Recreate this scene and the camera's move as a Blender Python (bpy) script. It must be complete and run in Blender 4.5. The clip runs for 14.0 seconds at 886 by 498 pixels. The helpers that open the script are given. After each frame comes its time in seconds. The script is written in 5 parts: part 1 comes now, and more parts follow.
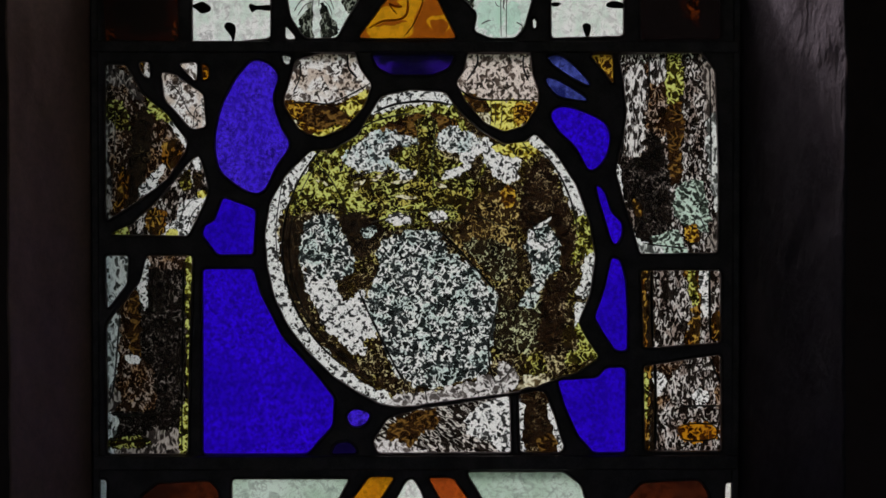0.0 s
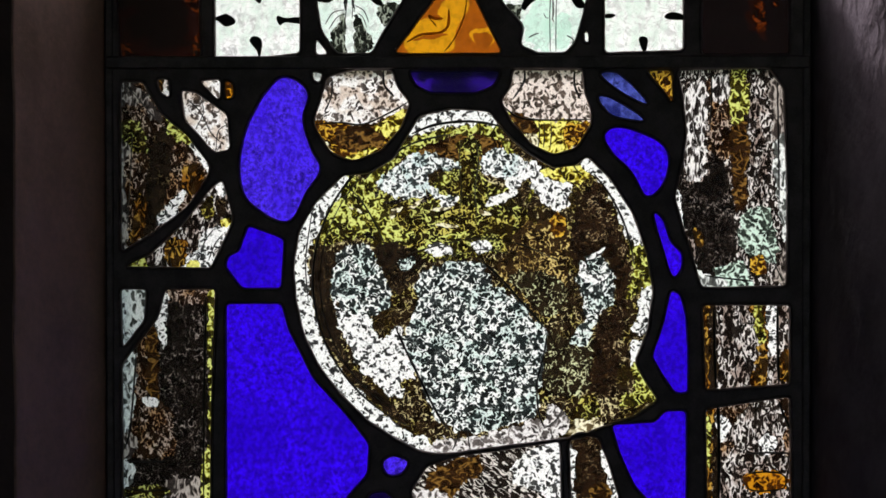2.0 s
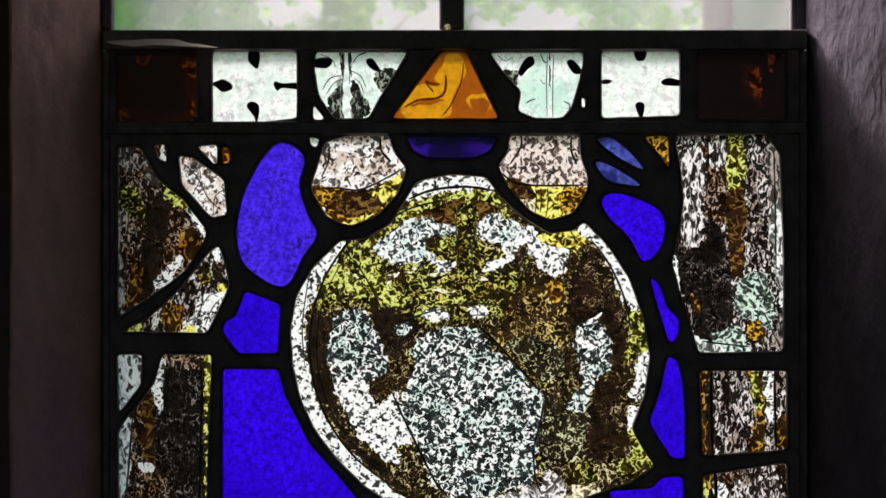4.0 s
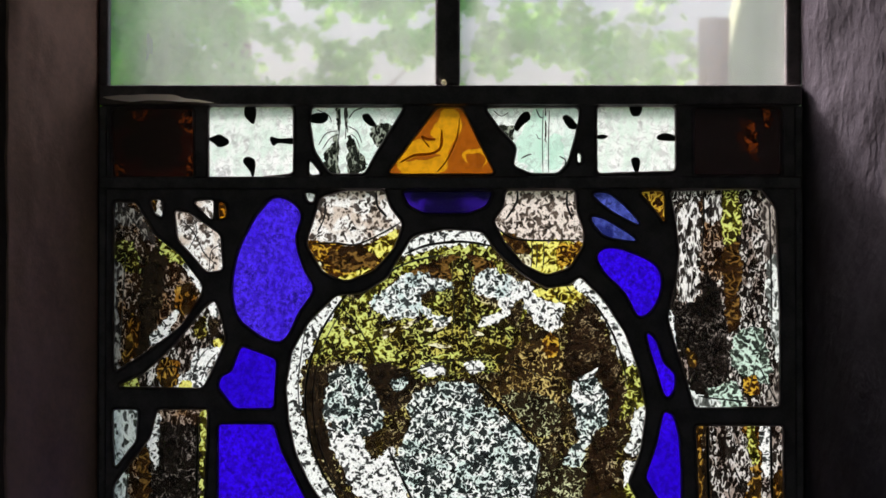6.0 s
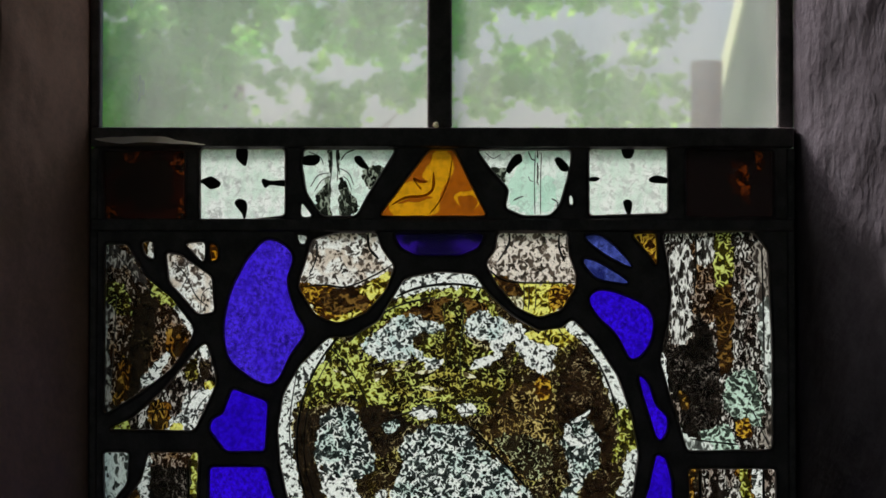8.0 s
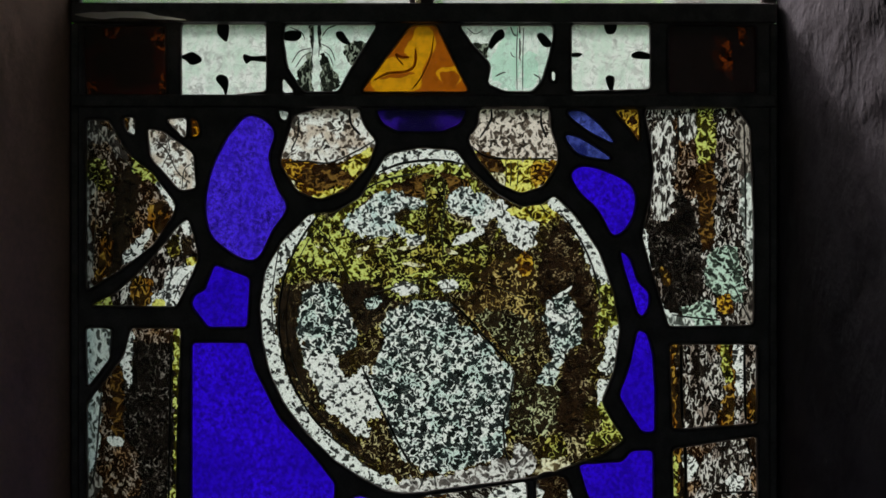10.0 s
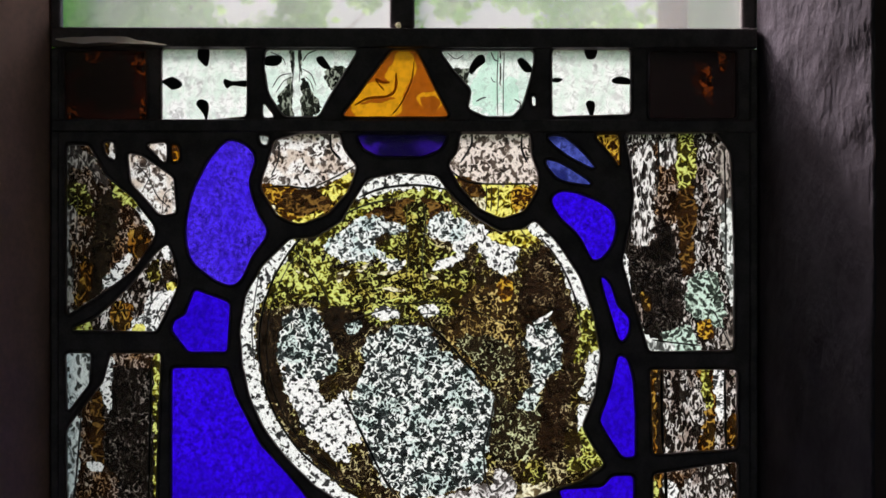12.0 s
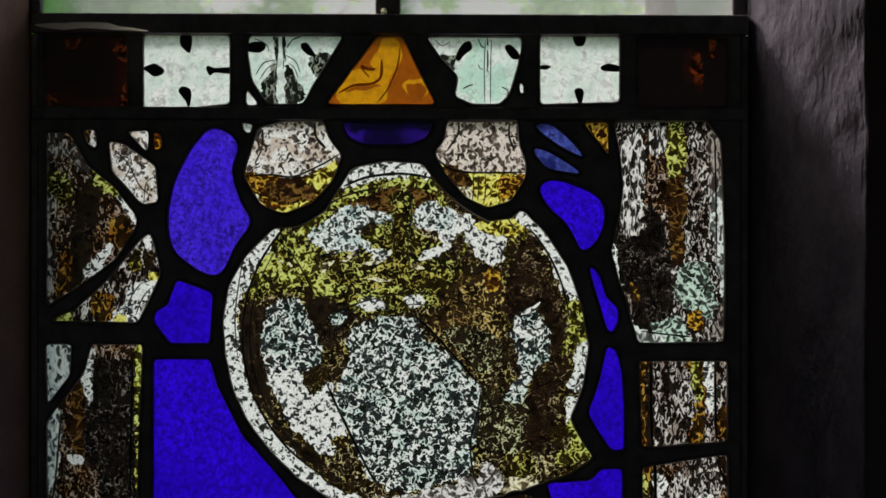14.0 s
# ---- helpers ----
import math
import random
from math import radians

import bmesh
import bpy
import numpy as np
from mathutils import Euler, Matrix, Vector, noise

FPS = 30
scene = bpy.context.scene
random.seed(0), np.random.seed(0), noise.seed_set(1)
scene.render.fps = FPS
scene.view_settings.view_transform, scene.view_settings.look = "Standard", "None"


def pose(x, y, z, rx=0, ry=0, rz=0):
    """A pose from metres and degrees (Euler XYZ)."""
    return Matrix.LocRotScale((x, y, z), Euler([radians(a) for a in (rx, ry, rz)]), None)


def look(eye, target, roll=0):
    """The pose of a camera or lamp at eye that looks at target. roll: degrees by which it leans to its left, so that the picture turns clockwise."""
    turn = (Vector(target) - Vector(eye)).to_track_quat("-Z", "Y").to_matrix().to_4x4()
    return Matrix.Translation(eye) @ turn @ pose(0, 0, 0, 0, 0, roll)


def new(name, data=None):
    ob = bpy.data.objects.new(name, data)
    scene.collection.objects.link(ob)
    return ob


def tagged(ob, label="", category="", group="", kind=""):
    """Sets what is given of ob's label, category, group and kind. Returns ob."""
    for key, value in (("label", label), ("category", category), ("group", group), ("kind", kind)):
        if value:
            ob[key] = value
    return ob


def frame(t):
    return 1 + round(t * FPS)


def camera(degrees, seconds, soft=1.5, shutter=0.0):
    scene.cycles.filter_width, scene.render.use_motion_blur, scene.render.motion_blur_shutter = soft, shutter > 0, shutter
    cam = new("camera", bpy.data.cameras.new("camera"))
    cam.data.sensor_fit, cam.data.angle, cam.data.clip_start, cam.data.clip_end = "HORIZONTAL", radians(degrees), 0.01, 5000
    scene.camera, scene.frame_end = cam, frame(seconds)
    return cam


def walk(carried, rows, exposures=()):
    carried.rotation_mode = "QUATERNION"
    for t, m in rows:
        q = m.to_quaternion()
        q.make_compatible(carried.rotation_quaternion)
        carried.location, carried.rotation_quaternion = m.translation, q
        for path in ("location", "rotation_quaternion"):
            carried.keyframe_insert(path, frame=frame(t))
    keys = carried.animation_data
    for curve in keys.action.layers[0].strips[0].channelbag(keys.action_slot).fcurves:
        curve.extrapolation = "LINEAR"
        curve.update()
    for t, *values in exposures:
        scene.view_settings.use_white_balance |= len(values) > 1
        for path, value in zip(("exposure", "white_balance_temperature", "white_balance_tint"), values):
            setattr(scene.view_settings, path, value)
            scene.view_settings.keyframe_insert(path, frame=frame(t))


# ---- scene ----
# ---- camera ----
LENS = 20.0
EX0 = 0.29
cam = camera(LENS, 14.0, soft=1.6)
EYE = 1.6
# seconds, sideways drift, distance from the glass, yaw, pitch, roll
ROWS = [
    (0.0, 0.0, 1.9349, -0.704, -1.933, 0.0), (0.5, 0.0, 1.8271, -0.062, -1.899, 0.03),
    (1.0, 0.0, 1.7948, 0.150, -1.959, 0.03), (1.5, 0.0, 1.7822, 0.232, -1.826, 0.05),
    (2.0, 0.0, 1.7799, 0.240, -1.349, 0.05), (2.5, 0.0, 1.7798, 0.221, -0.896, 0.0),
    (3.0, 0.0, 1.7790, 0.206, -0.528, 0.0), (3.2, 0.0, 1.7790, 0.199, -0.388, 0.0),
    (4.3, 0.0, 1.7795, 0.155, 0.330, 0.01),
    (5.3, 0.0, 1.7804, 0.111, 0.958, 0.01), (5.5, 0.0, 1.7804, 0.102, 1.084, 0.01),
    (6.0, 0.0, 1.7802, 0.076, 1.393, 0.01), (6.5, 0.0, 1.7803, 0.054, 1.705, 0.01),
    (7.0, 0.0, 1.7778, 0.032, 1.987, 0.01), (7.2, 0.0002, 1.7776, 0.016, 2.100, 0.01),
    (8.0, 0.0007, 1.7774, -0.110, 2.360, -0.02), (8.6, 0.001, 1.7772, -0.230, 2.080, -0.04),
    (9.3, 0.0016, 1.7771, -0.365, 0.866, -0.06), (9.5, 0.002, 1.7771, -0.408, 0.343, -0.05),
    (10.0, 0.0024, 1.7762, -0.521, -0.464, -0.01), (10.5, 0.0028, 1.7762, -0.623, -0.610, 0.0),
    (11.0, 0.003, 1.7760, -0.732, -0.437, 0.01), (11.5, 0.0034, 1.7755, -0.852, -0.148, -0.02),
    (12.0, 0.0037, 1.7755, -0.967, 0.106, -0.04), (12.5, 0.004, 1.7745, -1.087, 0.224, -0.05),
    (13.0, 0.0044, 1.7680, -1.160, 0.214, -0.06), (13.5, 0.0047, 1.7601, -1.226, 0.094, -0.08),
    (14.0, 0.005, 1.7483, -1.297, -0.127, -0.08),
]
# seconds, stops, white balance
EXPOSURES = [(0.0, EX0 - 0.90, 6370, 13), (0.5, EX0 - 0.55, 6370, 13), (1.0, EX0 - 0.3, 6370, 13), (1.5, EX0 - 0.1, 6370, 13), (3.0, EX0, 6370, 13), (7.0, EX0 - 0.22, 6370, 8), (9.3, EX0 - 0.95, 6370, -2),
             (9.8, EX0 - 0.88, 6370, -2), (10.5, EX0 - 0.35, 6370, 8), (11.0, EX0 - 0.1, 6370, 13), (13.5, EX0 - 0.42, 6370, 10), (14.0, EX0 - 0.65, 6370, 6)]
walk(cam, [(t, pose(x, -d, EYE, 90 + pitch, roll, yaw + math.degrees(x / d))) for t, x, d, yaw, pitch, roll in ROWS], EXPOSURES)

# ---- daylight ----
world = bpy.data.worlds.new("sky")
scene.world = world
world.use_nodes = True
sky = world.node_tree.nodes.new("ShaderNodeTexSky")
sky.sky_type, sky.sun_disc = "NISHITA", False
sky.sun_elevation, sky.sun_rotation = radians(39.6), radians(-60.6)
sky.air_density, sky.dust_density, sky.ozone_density = 1.0, 4.5, 1.0
world.node_tree.links.new(sky.outputs[0], world.node_tree.nodes["Background"].inputs[0])
world.node_tree.nodes["Background"].inputs[1].default_value = 0.15
sun = new("sun", bpy.data.lights.new("sun", "SUN"))
sun.data.energy, sun.data.angle, sun.data.color = 2.9, radians(10), (1.0, 0.975, 0.95)
sun.matrix_world = look((-8.0, 4.5, 9.2), (0, 0, 1.6))


# ---- materials ----
class Nodes:
    """Short hand for building a node material."""

    def __init__(self, name):
        self.mat = bpy.data.materials.new(name)
        self.mat.use_nodes = True
        self.tree = self.mat.node_tree
        self.tree.nodes.clear()
        self.out = self.tree.nodes.new("ShaderNodeOutputMaterial")
        self.coords = self.tree.nodes.new("ShaderNodeTexCoord").outputs["Object"]

    def put(self, socket, value):
        if isinstance(value, bpy.types.NodeSocket):
            self.tree.links.new(value, socket)
        elif isinstance(value, tuple) and len(value) == 3 and socket.type == "RGBA":
            socket.default_value = (*value, 1.0)
        else:
            socket.default_value = value

    def add(self, kind, **inputs):
        node = self.tree.nodes.new(kind)
        for key, value in inputs.items():
            self.put(node.inputs[key.replace("_", " ")], value)
        return node

    def maths(self, op, a, b=0.0, clamp=False):
        node = self.tree.nodes.new("ShaderNodeMath")
        node.operation, node.use_clamp = op, clamp
        self.put(node.inputs[0], a), self.put(node.inputs[1], b)
        return node.outputs[0]

    def vec(self, op, a, b=(0, 0, 0)):
        node = self.tree.nodes.new("ShaderNodeVectorMath")
        node.operation = op
        self.put(node.inputs[0], a), self.put(node.inputs[1], b)
        return node.outputs["Value" if op == "LENGTH" else "Vector"]

    def mix(self, fac, a, b, kind="MIX"):
        node = self.tree.nodes.new("ShaderNodeMix")
        node.data_type, node.blend_type = "RGBA", kind
        self.put(node.inputs[0], fac), self.put(node.inputs[6], a), self.put(node.inputs[7], b)
        return node.outputs[2]

    def lerp(self, fac, a, b):
        node = self.tree.nodes.new("ShaderNodeMix")
        self.put(node.inputs[0], fac), self.put(node.inputs[2], a), self.put(node.inputs[3], b)
        return node.outputs[0]

    def ramp(self, v, lo, hi, a=0.0, b=1.0):
        node = self.add("ShaderNodeMapRange")
        node.interpolation_type = "SMOOTHSTEP"
        for i, x in enumerate((v, lo, hi, a, b)):
            self.put(node.inputs[i], x)
        return node.outputs[0]

    def noise(self, scale, detail=2.0, rough=0.5, distort=0.0, vector=None):
        node = self.add("ShaderNodeTexNoise", Scale=scale, Detail=detail, Roughness=rough, Distortion=distort)
        self.put(node.inputs["Vector"], vector if vector is not None else self.coords)
        return node.outputs

    def stretched(self, scale, shift=(0, 0, 0)):
        node = self.add("ShaderNodeMapping", Location=shift, Scale=scale)
        self.put(node.inputs["Vector"], self.coords)
        return node.outputs[0]

    def bump(self, height, strength, distance):
        return self.add("ShaderNodeBump", Strength=strength, Distance=distance, Height=height).outputs[0]

    def finish(self, shader):
        self.tree.links.new(shader, self.out.inputs[0])
        return self.mat


def lit_glass(n, colour, relief):
    """The painted, weathered face of the glass, which spreads the daylight."""
    normal = n.bump(relief, 0.4, 0.0006)
    return n.finish(n.add("ShaderNodeBsdfTranslucent", Color=colour, Normal=normal).outputs[0])


def pot_glass(name, tint, deep, scale=420, amount=0.5, streak=14, uneven=1.0):
    """Glass coloured through, with streaks, seeds and pitting."""
    n = Nodes(name)
    seeds = n.noise(scale, 2.0, 0.6)["Fac"]
    broad = n.noise(streak, 3.0, 0.6)["Fac"]
    ream = n.noise(streak * 2.4, 3.0, 0.65, 0.6, n.stretched((1.0, 1.0, 0.45), (2.3, 0.0, 4.1)))["Fac"]
    scratch = n.ramp(n.maths("ABSOLUTE", n.maths("SUBTRACT", n.noise(scale * 0.7, 1.0, 0.5, 0.9)["Fac"], 0.5)), 0.004, 0.034, 1.0 - amount, 1.0)
    pits = n.maths("MULTIPLY", n.ramp(seeds, 0.36, 0.52, 1.0 - amount, 1.0), scratch)
    patch = n.ramp(n.maths("ADD", n.maths("MULTIPLY", broad, 0.5), n.maths("MULTIPLY", ream, 0.5)), 0.42, 0.58)
    ripple = n.ramp(n.noise(scale * 0.9, 1.0, 0.5, 0.6, n.stretched((1.0, 1.0, 0.8), (5.1, 0.0, 1.7)))["Fac"], 0.36, 0.60, uneven, 1.0)
    spotted = n.maths("MULTIPLY", n.lerp(patch, n.lerp(0.6, pits, 1.0), pits), ripple)
    scaled = n.vec("SCALE", n.mix(n.ramp(n.maths("ADD", n.maths("MULTIPLY", broad, 0.55), n.maths("MULTIPLY", ream, 0.45)), 0.38, 0.62), deep, tint))
    n.put(scaled.node.inputs["Scale"], spotted)
    return lit_glass(n, scaled, seeds)


def flashed_glass(name, tint, regions, scale=260, soft=0.06, ragged=0.008):
    """Glass with patches of a second colour, ground or stained through with clean edges."""
    n = Nodes(name)
    warp = n.vec("SCALE", n.vec("SUBTRACT", n.noise(90, 2.0, 0.5)["Color"], (0.5, 0.5, 0.5)))
    warp.node.inputs["Scale"].default_value = ragged
    here = n.vec("ADD", n.coords, warp)
    colour = tint
    for x, z, rx, rz, turn, t in regions:
        spot = n.add("ShaderNodeMapping", Location=(x / 1000, 0, z / 1000), Rotation=(0, radians(turn), 0), Scale=(rx / 1000, 1.0, rz / 1000))
        spot.vector_type = "TEXTURE"
        n.put(spot.inputs["Vector"], here)
        colour = n.mix(n.ramp(n.vec("LENGTH", spot.outputs[0]), 1 + soft, 1 - soft), colour, t)
    seeds = n.noise(scale, 2.0, 0.6)["Fac"]
    scaled = n.vec("SCALE", colour)
    n.put(scaled.node.inputs["Scale"], n.ramp(seeds, 0.3, 0.6, 0.72, 1.0))
    return lit_glass(n, scaled, seeds)


def solid(name, colour, rough=0.7, metal=0.0, scale=40, contrast=0.3, bump=0.3, fine=400, depth=0.002, stretch=(1, 1, 1)):
    n = Nodes(name)
    grain = n.stretched(stretch)
    broad, grit = n.noise(scale, 4.0, 0.6, 0.0, grain)["Fac"], n.noise(fine, 3.0, 0.6, 0.0, grain)["Fac"]
    dark = tuple(c * (1 - contrast) for c in colour)
    tone = n.mix(n.ramp(n.maths("ADD", n.maths("MULTIPLY", broad, 0.7), n.maths("MULTIPLY", grit, 0.3)), 0.35, 0.65), dark, colour)
    height = n.maths("ADD", broad, n.maths("MULTIPLY", grit, 0.4))
    shader = n.add("ShaderNodeBsdfPrincipled", Base_Color=tone, Roughness=rough, Metallic=metal, Normal=n.bump(height, bump, depth))
    return n.finish(shader.outputs[0])


def window_glass(name):
    n = Nodes(name)
    glass = n.add("ShaderNodeBsdfGlass", Color=(0.99, 0.98, 0.99), Roughness=0.03, IOR=1.45, Normal=n.bump(n.noise(9, 2.0)["Fac"], 0.06, 0.004)).outputs[0]
    dirt = n.add("ShaderNodeBsdfTranslucent", Color=(0.90, 0.87, 0.88)).outputs[0]
    film = n.ramp(n.noise(26, 4.0, 0.6, 0.0, n.stretched((1.0, 1.0, 0.25)))["Fac"], 0.3, 0.75, 0.13, 0.28)
    both = n.add("ShaderNodeMixShader")
    n.put(both.inputs[0], film), n.put(both.inputs[1], glass), n.put(both.inputs[2], dirt)
    return n.finish(both.outputs[0])


def clear_back(name):
    n = Nodes(name)
    clear = n.add("ShaderNodeBsdfTransparent", Color=(1.0, 1.0, 1.0)).outputs[0]
    shine = n.add("ShaderNodeBsdfGlossy", Color=(0.9, 0.9, 0.9), Roughness=0.3, Normal=n.bump(n.noise(260, 2.0)["Fac"], 0.4, 0.0006)).outputs[0]
    both = n.add("ShaderNodeMixShader")
    n.put(both.inputs[0], 0.02), n.put(both.inputs[1], clear), n.put(both.inputs[2], shine)
    return n.finish(both.outputs[0])


def leaf_skin(name, colour):
    n = Nodes(name)
    tone = n.mix(n.noise(3.0, 2.0)["Fac"], tuple(c * 0.6 for c in colour), tuple(min(1, c * 1.5) for c in colour))
    top = n.add("ShaderNodeBsdfDiffuse", Color=tone).outputs[0]
    back = n.add("ShaderNodeBsdfTranslucent", Color=n.mix(1.0, tone, (1.7, 1.6, 1.2), "MULTIPLY")).outputs[0]
    both = n.add("ShaderNodeMixShader")
    n.put(both.inputs[0], 0.55), n.put(both.inputs[1], top), n.put(both.inputs[2], back)
    return n.finish(both.outputs[0])


M_CLEAR = clear_back("clear_glass_back")
M_BLUE = pot_glass("blue_glass", (0.038, 0.002, 0.97), (0.024, 0.001, 0.68), 430, 0.45, 14, 0.64)
M_BRIGHT_BLUE = pot_glass("bright_blue_glass", (0.084, 0.030, 1.0), (0.054, 0.014, 0.86), 370, 0.6, 14, 0.62)
M_DIM_BLUE = flashed_glass("dark_blue_glass", (0.004, 0.001, 0.035), [(-26, 76, 10, 7, 0, (0.03, 0.006, 0.30)), (24, 76, 12, 6, 0, (0.022, 0.005, 0.2)), (0, 83, 40, 4, 0, (0.004, 0.002, 0.03))], 200, 0.6, 0.02)
M_PALE_BLUE = pot_glass("pale_blue_glass", (0.09, 0.12, 0.58), (0.012, 0.016, 0.13), 260, 0.6, 50)
M_QUARRY = pot_glass("white_glass", (0.99, 1.0, 0.99), (0.78, 0.90, 0.82), 200, 0.3, 60)
M_LEAF = pot_glass("green_white_glass", (0.97, 1.0, 0.98), (0.72, 0.88, 0.80), 220, 0.35, 40)
M_MINT = pot_glass("mint_glass", (0.74, 0.95, 0.85), (0.56, 0.82, 0.69), 220, 0.25, 40)
M_SEA = pot_glass("sea_green_glass", (0.66, 0.80, 0.72), (0.44, 0.62, 0.48), 200, 0.35)
GOLD = (0.66, 0.30, 0.005)
M_AMBER = flashed_glass("amber_glass", (0.34, 0.085, 0.003), [
    (0.0, 128.0, 9.5, 17.0, 20, GOLD), (-17.0, 104.0, 18.0, 9.0, 0, GOLD), (-9.0, 112.0, 11.0, 12.0, 25, GOLD), (-26.0, 112.5, 11.5, 4.6, -35, GOLD),
    (-16.0, 108.4, 12.0, 1.6, -12, (0.30, 0.075, 0.003)), (21.0, 108.0, 9.5, 8.0, 0, GOLD), (20.5, 105.5, 7.0, 7.5, 0, (0.30, 0.075, 0.003)), (-12.0, 122.0, 3.6, 2.4, 0, (0.30, 0.07, 0.004))])
M_YELLOW = pot_glass("yellow_glass", (0.70, 0.30, 0.006), (0.55, 0.20, 0.004), 300, 0.4)
M_ORANGE = pot_glass("orange_glass", (0.55, 0.10, 0.01), (0.35, 0.06, 0.01), 300, 0.4)
M_AMBER_DARK = pot_glass("brown_glass", (0.09, 0.017, 0.005), (0.02, 0.005, 0.003), 180, 0.7)
M_RED = flashed_glass("dark_red_glass", (0.012, 0.002, 0.001), [(-204, 119, 26, 21, 4, (0.004, 0.0015, 0.001)), (-232, 141, 16, 12, 0, (0.005, 0.002, 0.001)), (-182, 110, 6, 24, 0, (0.012, 0.002, 0.001)),
    (206, 118, 44, 44, 0, (0.004, 0.002, 0.002)), (213, 122, 6, 16, -15, (0.012, 0.003, 0.0015))], 120, 0.22, 0.03)
M_LEAD = solid("lead", (0.27, 0.215, 0.225), 0.55, 0.5, 60, 0.4, 0.5, 700, 0.001)
M_PAINT = solid("black_vitreous_paint", (0.02, 0.018, 0.016), 0.6, 0.0, 200, 0.4, 0.3, 900, 0.0004)
M_IRON = solid("dark_iron", (0.25, 0.20, 0.21), 0.5, 0.4, 70, 0.4, 0.5, 600, 0.001)
# jambs are one stone: right darkened against direct sun, left paled for weaker light
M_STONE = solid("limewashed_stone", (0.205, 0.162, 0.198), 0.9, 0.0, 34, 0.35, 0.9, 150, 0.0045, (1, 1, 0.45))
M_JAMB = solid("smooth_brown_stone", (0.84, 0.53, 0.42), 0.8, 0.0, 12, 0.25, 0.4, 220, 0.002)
M_WALL = solid("dim_plaster", (0.28, 0.185, 0.18), 0.95, 0.0, 4, 0.3, 0.5, 60, 0.006)
M_FLOOR = solid("stone_floor", (0.20, 0.18, 0.16), 0.8, 0.0, 3, 0.4, 0.5, 50, 0.006)
M_GRASS = solid("lawn", (0.08, 0.13, 0.04), 0.95, 0.0, 2, 0.4, 0.8, 30, 0.03)
M_BARK_TREE = solid("tree_bark", (0.34, 0.135, 0.04), 0.9, 0.0, 5, 0.6, 1.0, 40, 0.02)
M_PALE_POST = solid("pale_render", (0.72, 0.73, 0.50), 0.9, 0.0, 2, 0.2, 0.4, 30, 0.006)
M_LEAVES = leaf_skin("leaves", (0.42, 0.66, 0.21))
M_PANE = window_glass("old_window_glass")
M_BROWN_LINE = pot_glass("brown_paint", (0.60, 0.42, 0.30), (0.45, 0.30, 0.20), 300, 0.3)
M_WEB = leaf_skin("cobweb", (0.86, 0.84, 0.86))
def corroded(name, dark, mid, light, level, reach=0.40, scale=270, stretch=(1, 1), turn=0, alt=None):
    """Old painted glass eaten into short curling worm tracks: dark paint, thinned paint and bare glass, from one shared relief."""
    n = Nodes(name)
    grain = n.add("ShaderNodeMapping", Scale=(1 / stretch[0], 1.0, 1 / stretch[1]), Rotation=(0, radians(turn), 0))
    grain.vector_type = "TEXTURE"
    n.put(grain.inputs["Vector"], n.coords)
    grain = grain.outputs[0]
    worm = n.noise(scale, 0.4, 0.5, 0.7, grain)["Fac"]
    ridge = n.maths("SUBTRACT", 1.0, n.maths("MULTIPLY", n.maths("ABSOLUTE", n.maths("SUBTRACT", worm, 0.5)), 5.0))
    gaps = n.ramp(n.noise(scale * 0.8, 0.5, 0.5, 0.8, n.vec("ADD", grain, (3.1, 1.7, 5.3)))["Fac"], 0.38, 0.47, 0.55, 0.0)
    fine = n.noise(scale * 2.4, 2.0, 0.6, 0.5, grain)["Fac"]
    broad = n.noise(scale * 0.18, 2.5, 0.6, 0.0, grain)["Fac"]
    v = n.maths("SUBTRACT", ridge, gaps)
    v = n.maths("ADD", v, n.maths("MULTIPLY", n.maths("SUBTRACT", broad, 0.5), 0.9))
    v = n.maths("ADD", v, n.maths("MULTIPLY", n.maths("SUBTRACT", fine, 0.5), 0.55))
    tone = n.maths("DIVIDE", n.maths("SUBTRACT", v, level), reach, clamp=True)
    ramp = n.add("ShaderNodeValToRGB", Fac=tone)
    stops = ramp.color_ramp.elements
    stops[0].position, stops[0].color = 0.05, (*dark, 1)
    stops[1].position, stops[1].color = 0.88, (*light, 1)
    half = stops.new(0.45)
    half.color = (*mid, 1)
    colour = ramp.outputs[0]
    if alt:  # here and there the glass has another tint
        patch = n.ramp(n.noise(scale * 0.3, 1.5, 0.5, 0.5, n.vec("ADD", grain, (7.7, 2.1, 1.3)))["Fac"], 0.45, 0.60)
        colour = n.mix(patch, colour, n.mix(1.0, colour, alt, "MULTIPLY"))
    shade = n.vec("SCALE", colour)
    wash = n.ramp(n.noise(scale * 0.5, 3.0, 0.65, 0.6, n.vec("ADD", grain, (1.9, 4.3, 2.2)))["Fac"], 0.34, 0.64, 0.25, 1.25)
    n.put(shade.node.inputs["Scale"], n.maths("MULTIPLY", n.ramp(fine, 0.3, 0.6, 0.75, 1.0), n.lerp(n.ramp(tone, 0.1, 0.7), wash, 1.0)))
    return lit_glass(n, shade, worm)


